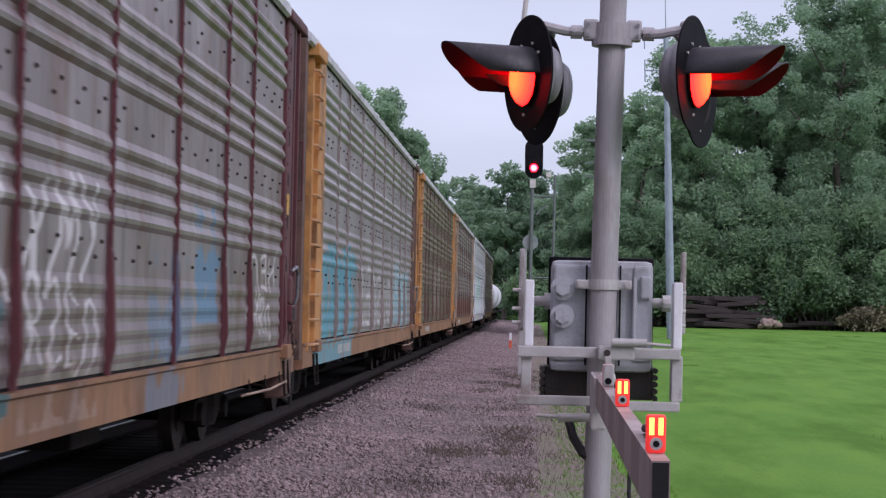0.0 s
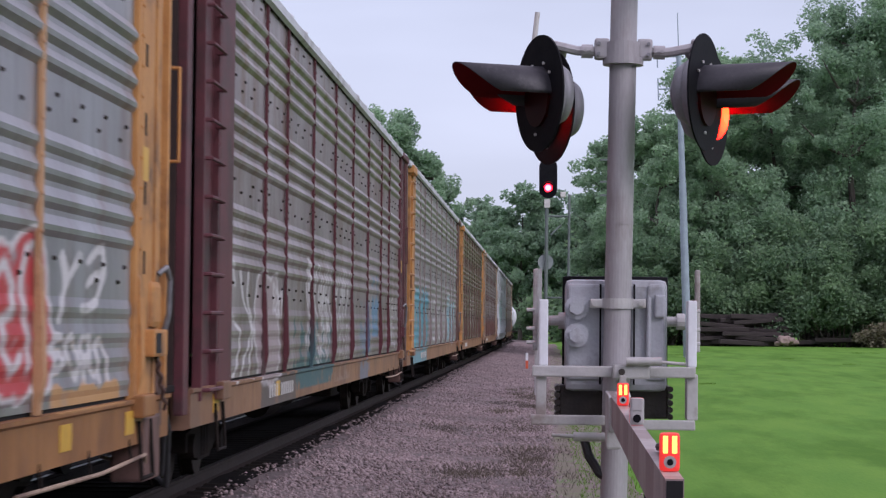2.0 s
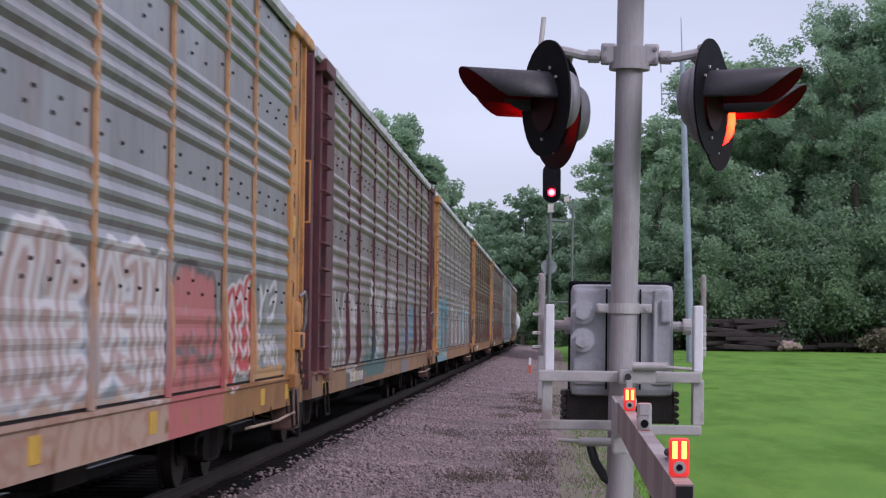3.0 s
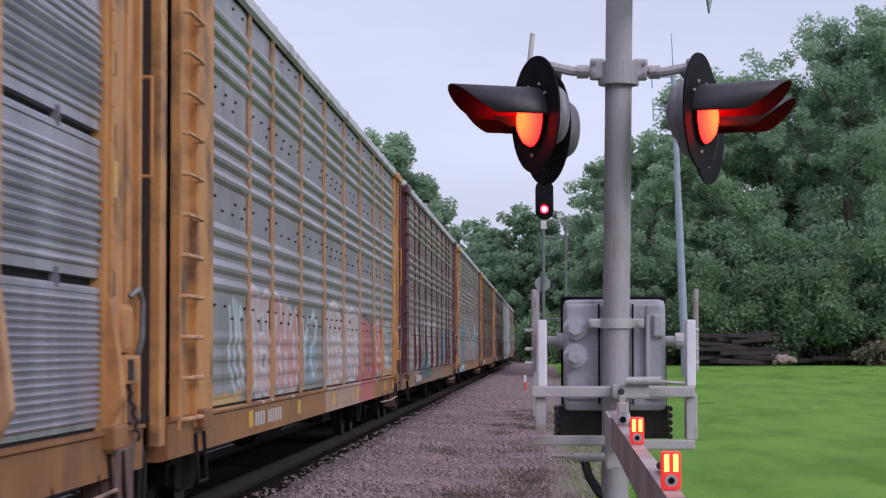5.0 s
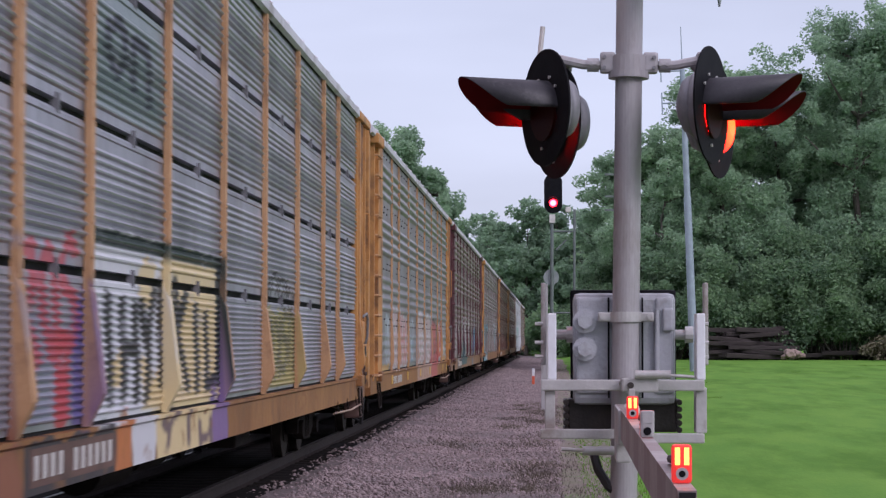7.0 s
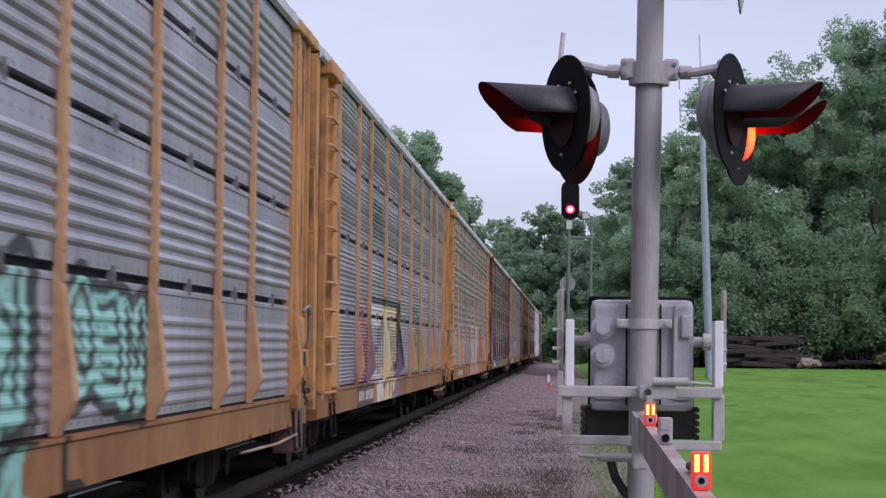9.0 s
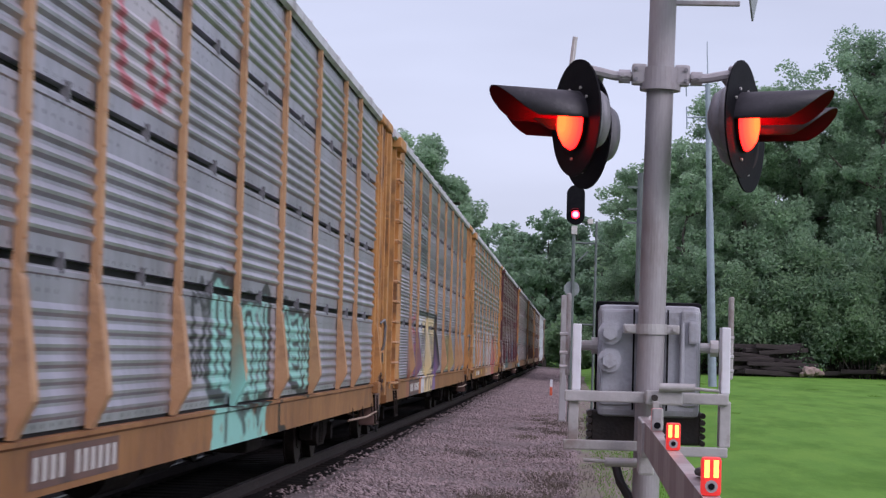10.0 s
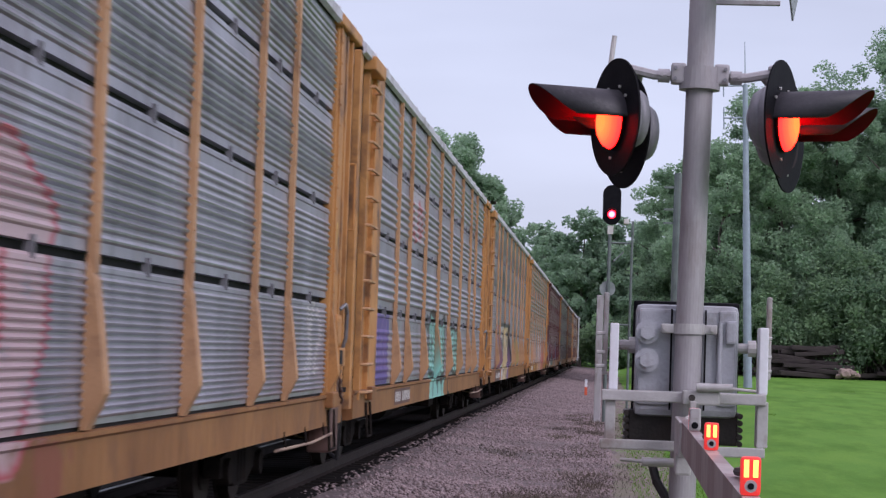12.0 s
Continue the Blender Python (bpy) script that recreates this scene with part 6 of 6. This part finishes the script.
# ---- loose ballast stones and meadow blades ----
def stones():
    rng = np.random.default_rng(7)
    k = 110000
    u = rng.random(k)
    y = 9.0 + 215.0 * u ** 2.1
    x = rng.uniform(-3.75, 0.3, k) + np.abs(rng.normal(0, 0.55, k)) * (rng.random(k) < 0.35)
    x = np.where((x < -3.2) & (rng.random(k) < 0.75), x + rng.uniform(0.4, 3.0, k), x)
    s = rng.uniform(0.013, 0.033, k) * np.where(rng.random(k) < 0.12, 1.5, 1.0) * (1 + y / 160)
    z = np.array([max(bed_z(a), -0.36) for a in x]) + s * 0.12
    octa = np.array([[1, 0, 0], [-1, 0, 0], [0, 1, 0], [0, -1, 0], [0, 0, 1], [0, 0, -1]], float)
    tri = np.array([[0, 2, 4], [2, 1, 4], [1, 3, 4], [3, 0, 4], [2, 0, 5], [1, 2, 5], [3, 1, 5], [0, 3, 5]])
    sh = octa[None] * rng.uniform(0.6, 1.35, (k, 6, 1)) + rng.normal(0, 0.18, (k, 6, 3))
    a = rng.uniform(0, 6.283, k)
    ca, sa = np.cos(a)[:, None], np.sin(a)[:, None]
    px, py = sh[:, :, 0] * ca - sh[:, :, 1] * sa, sh[:, :, 0] * sa + sh[:, :, 1] * ca
    v = np.stack([px, py, sh[:, :, 2] * 0.62], axis=2) * s[:, None, None] + np.stack([x, y, z], axis=1)[:, None]
    f = (tri[None] + (np.arange(k) * 6)[:, None, None]).reshape(-1)
    me = bpy.data.meshes.new("ballast_stones")
    me.vertices.add(6 * k)
    me.vertices.foreach_set("co", v.ravel())
    me.loops.add(len(f))
    me.loops.foreach_set("vertex_index", f)
    me.polygons.add(len(f) // 3)
    me.polygons.foreach_set("loop_start", np.arange(0, len(f), 3))
    me.update(calc_edges=True)
    me.materials.append(M_STONE)
    tagged(new("ballast_stones", me), "loose mauve and grey crushed stones", "gravel", kind="stuff")


def blades(name, k, seed, xr, yr, power, hr, material, label):
    rng = np.random.default_rng(seed)
    y = yr[0] + (yr[1] - yr[0]) * rng.random(k) ** power
    x = xr[0] + (xr[1] - xr[0]) * rng.random(k)
    x = np.where(x > 2, x * (0.35 + 0.65 * y / yr[1]), x)
    z = np.array([ground_z(a, b) for a, b in zip(x, y)])
    h, a = rng.uniform(*hr, k), rng.uniform(0, 6.283, k)
    w = 0.005 + 0.006 * y / 30
    base = np.stack([x, y, z], axis=1)
    side = np.stack([np.cos(a) * w, np.sin(a) * w, 0 * a], axis=1)
    lean = np.stack([rng.normal(0, 0.35, k) * h, rng.normal(0, 0.35, k) * h, h], axis=1)
    v = np.stack([base - side, base + side, base + lean], axis=1).reshape(-1, 3)
    me = bpy.data.meshes.new(name)
    me.vertices.add(3 * k)
    me.vertices.foreach_set("co", v.ravel())
    me.loops.add(3 * k)
    me.loops.foreach_set("vertex_index", np.arange(3 * k))
    me.polygons.add(k)
    me.polygons.foreach_set("loop_start", np.arange(0, 3 * k, 3))
    me.update(calc_edges=True)
    me.materials.append(material)
    tagged(new(name, me), label, "grass", kind="stuff")


stones()
def tufts(k, per, seed):
    """Scattered tufts of taller grass."""
    rng = np.random.default_rng(seed)
    cy = 20 + 100 * rng.random(k) ** 1.6
    cx = 1.2 + rng.random(k) * cy * 0.19
    x, y = np.repeat(cx, per) + rng.normal(0, 0.16, k * per), np.repeat(cy, per) + rng.normal(0, 0.3, k * per)
    z = np.array([ground_z(a, b) for a, b in zip(x, y)])
    h, a = rng.uniform(0.02, 0.06, k * per), rng.uniform(0, 6.283, k * per)
    base = np.stack([x, y, z], axis=1)
    side = np.stack([np.cos(a), np.sin(a), 0 * a], axis=1) * 0.012
    lean = np.stack([rng.normal(0, 0.5, k * per) * h, rng.normal(0, 0.5, k * per) * h, h], axis=1)
    v = np.stack([base - side, base + side, base + lean], axis=1).reshape(-1, 3)
    me = bpy.data.meshes.new("grass_tufts")
    me.from_pydata(v.tolist(), [], np.arange(3 * k * per).reshape(-1, 3).tolist())
    me.materials.append(M_BLADE)
    tagged(new("grass_tufts", me), "taller tufts in the bright green meadow", "grass", kind="stuff")


tufts(14, 90, 9)
blades("verge_grass", 9000, 4, (0.45, 1.7), (12, 70), 1.4, (0.02, 0.07), M_BLADE, "sparse grass along the ballast edge")


def weeds(k, per, seed):
    """Patches of thin dry weeds that grow through the ballast."""
    rng = np.random.default_rng(seed)
    cy, cx = 15 + 50 * rng.random(k) ** 1.3, -2.0 + 2.5 * rng.random(k) ** 0.7
    wide = np.repeat(rng.uniform(0.12, 0.34, k), per)
    x, y = np.repeat(cx, per) + rng.normal(0, 1, k * per) * wide, np.repeat(cy, per) + rng.normal(0, 2.6, k * per) * wide
    z = np.array([max(bed_z(a), -0.36) for a in x])
    h, a = rng.uniform(0.03, 0.11, k * per), rng.uniform(0, 6.283, k * per)
    base = np.stack([x, y, z], axis=1)
    side = np.stack([np.cos(a), np.sin(a), 0 * a], axis=1) * 0.006
    lean = np.stack([rng.normal(0, 0.6, k * per) * h, rng.normal(0, 0.6, k * per) * h, h], axis=1)
    v = np.stack([base - side, base + side, base + lean], axis=1).reshape(-1, 3)
    me = bpy.data.meshes.new("dry_weeds")
    me.from_pydata(v.tolist(), [], np.arange(3 * k * per).reshape(-1, 3).tolist())
    me.materials.append(M_WEED)
    tagged(new("dry_weeds", me), "dry dark weeds growing through the ballast", "weeds", kind="stuff")


weeds(70, 190, 15)


# ---- what moves ----
CAR0_AT_START = 14.0


def travel(t):
    """Metres that the train has run at t seconds."""
    return 9.06 * t + 0.018 * t * t


def motions():
    for k, car in CARS.items():
        rows = []
        for i in range(25):
            t = 0.5 * i
            x, y, turn = track_point(CAR0_AT_START + PITCH * k + travel(t))
            rows.append((t, pose(x, y, 0, 0, 0, turn)))
        walk(car, rows)
    # the flashers swap every 0.595 s: lens discs and gate lamps turn their lit side out or in
    swaps = [0.55 + 0.595 * k + (0.055 if k in (0, 16) else 0.0) for k in range(20)]
    late = [t + (0.1 if k == 10 else 0.0) for k, t in enumerate(swaps)]
    for lens in FLASH_LENSES["front"] + FLASH_LENSES["rear"]:
        walk(lens, flash_rows(Matrix.Translation((0, -0.0125, -0.022)), late if lens in FLASH_LENSES["front"] else swaps, lens in FLASH_LENSES["front"]))
    for name, lit in (("middle", True), ("root", False)):
        walk(ARM_LAMPS[name], flash_rows(ARM_LAMPS[name].matrix_basis.copy(), late if lit else swaps, lit))


def flash_rows(rest, swaps, lit):
    """Rows that turn a part by half a turn about its upright at each swap, in three steps of a thirtieth of a second."""
    angle = 0.0 if lit else 180.0
    rows = [(0.0, rest @ pose(0, 0, 0, 0, 0, angle))]
    for t in swaps:
        first = round((t - 0.085) * FPS)
        for k in range(4):
            rows.append(((first + k) / FPS, rest @ pose(0, 0, 0, 0, 0, angle + 60 * k)))
        angle = (angle + 180) % 360
    rows.append((12.0, rest @ pose(0, 0, 0, 0, 0, angle)))
    return rows


motions()
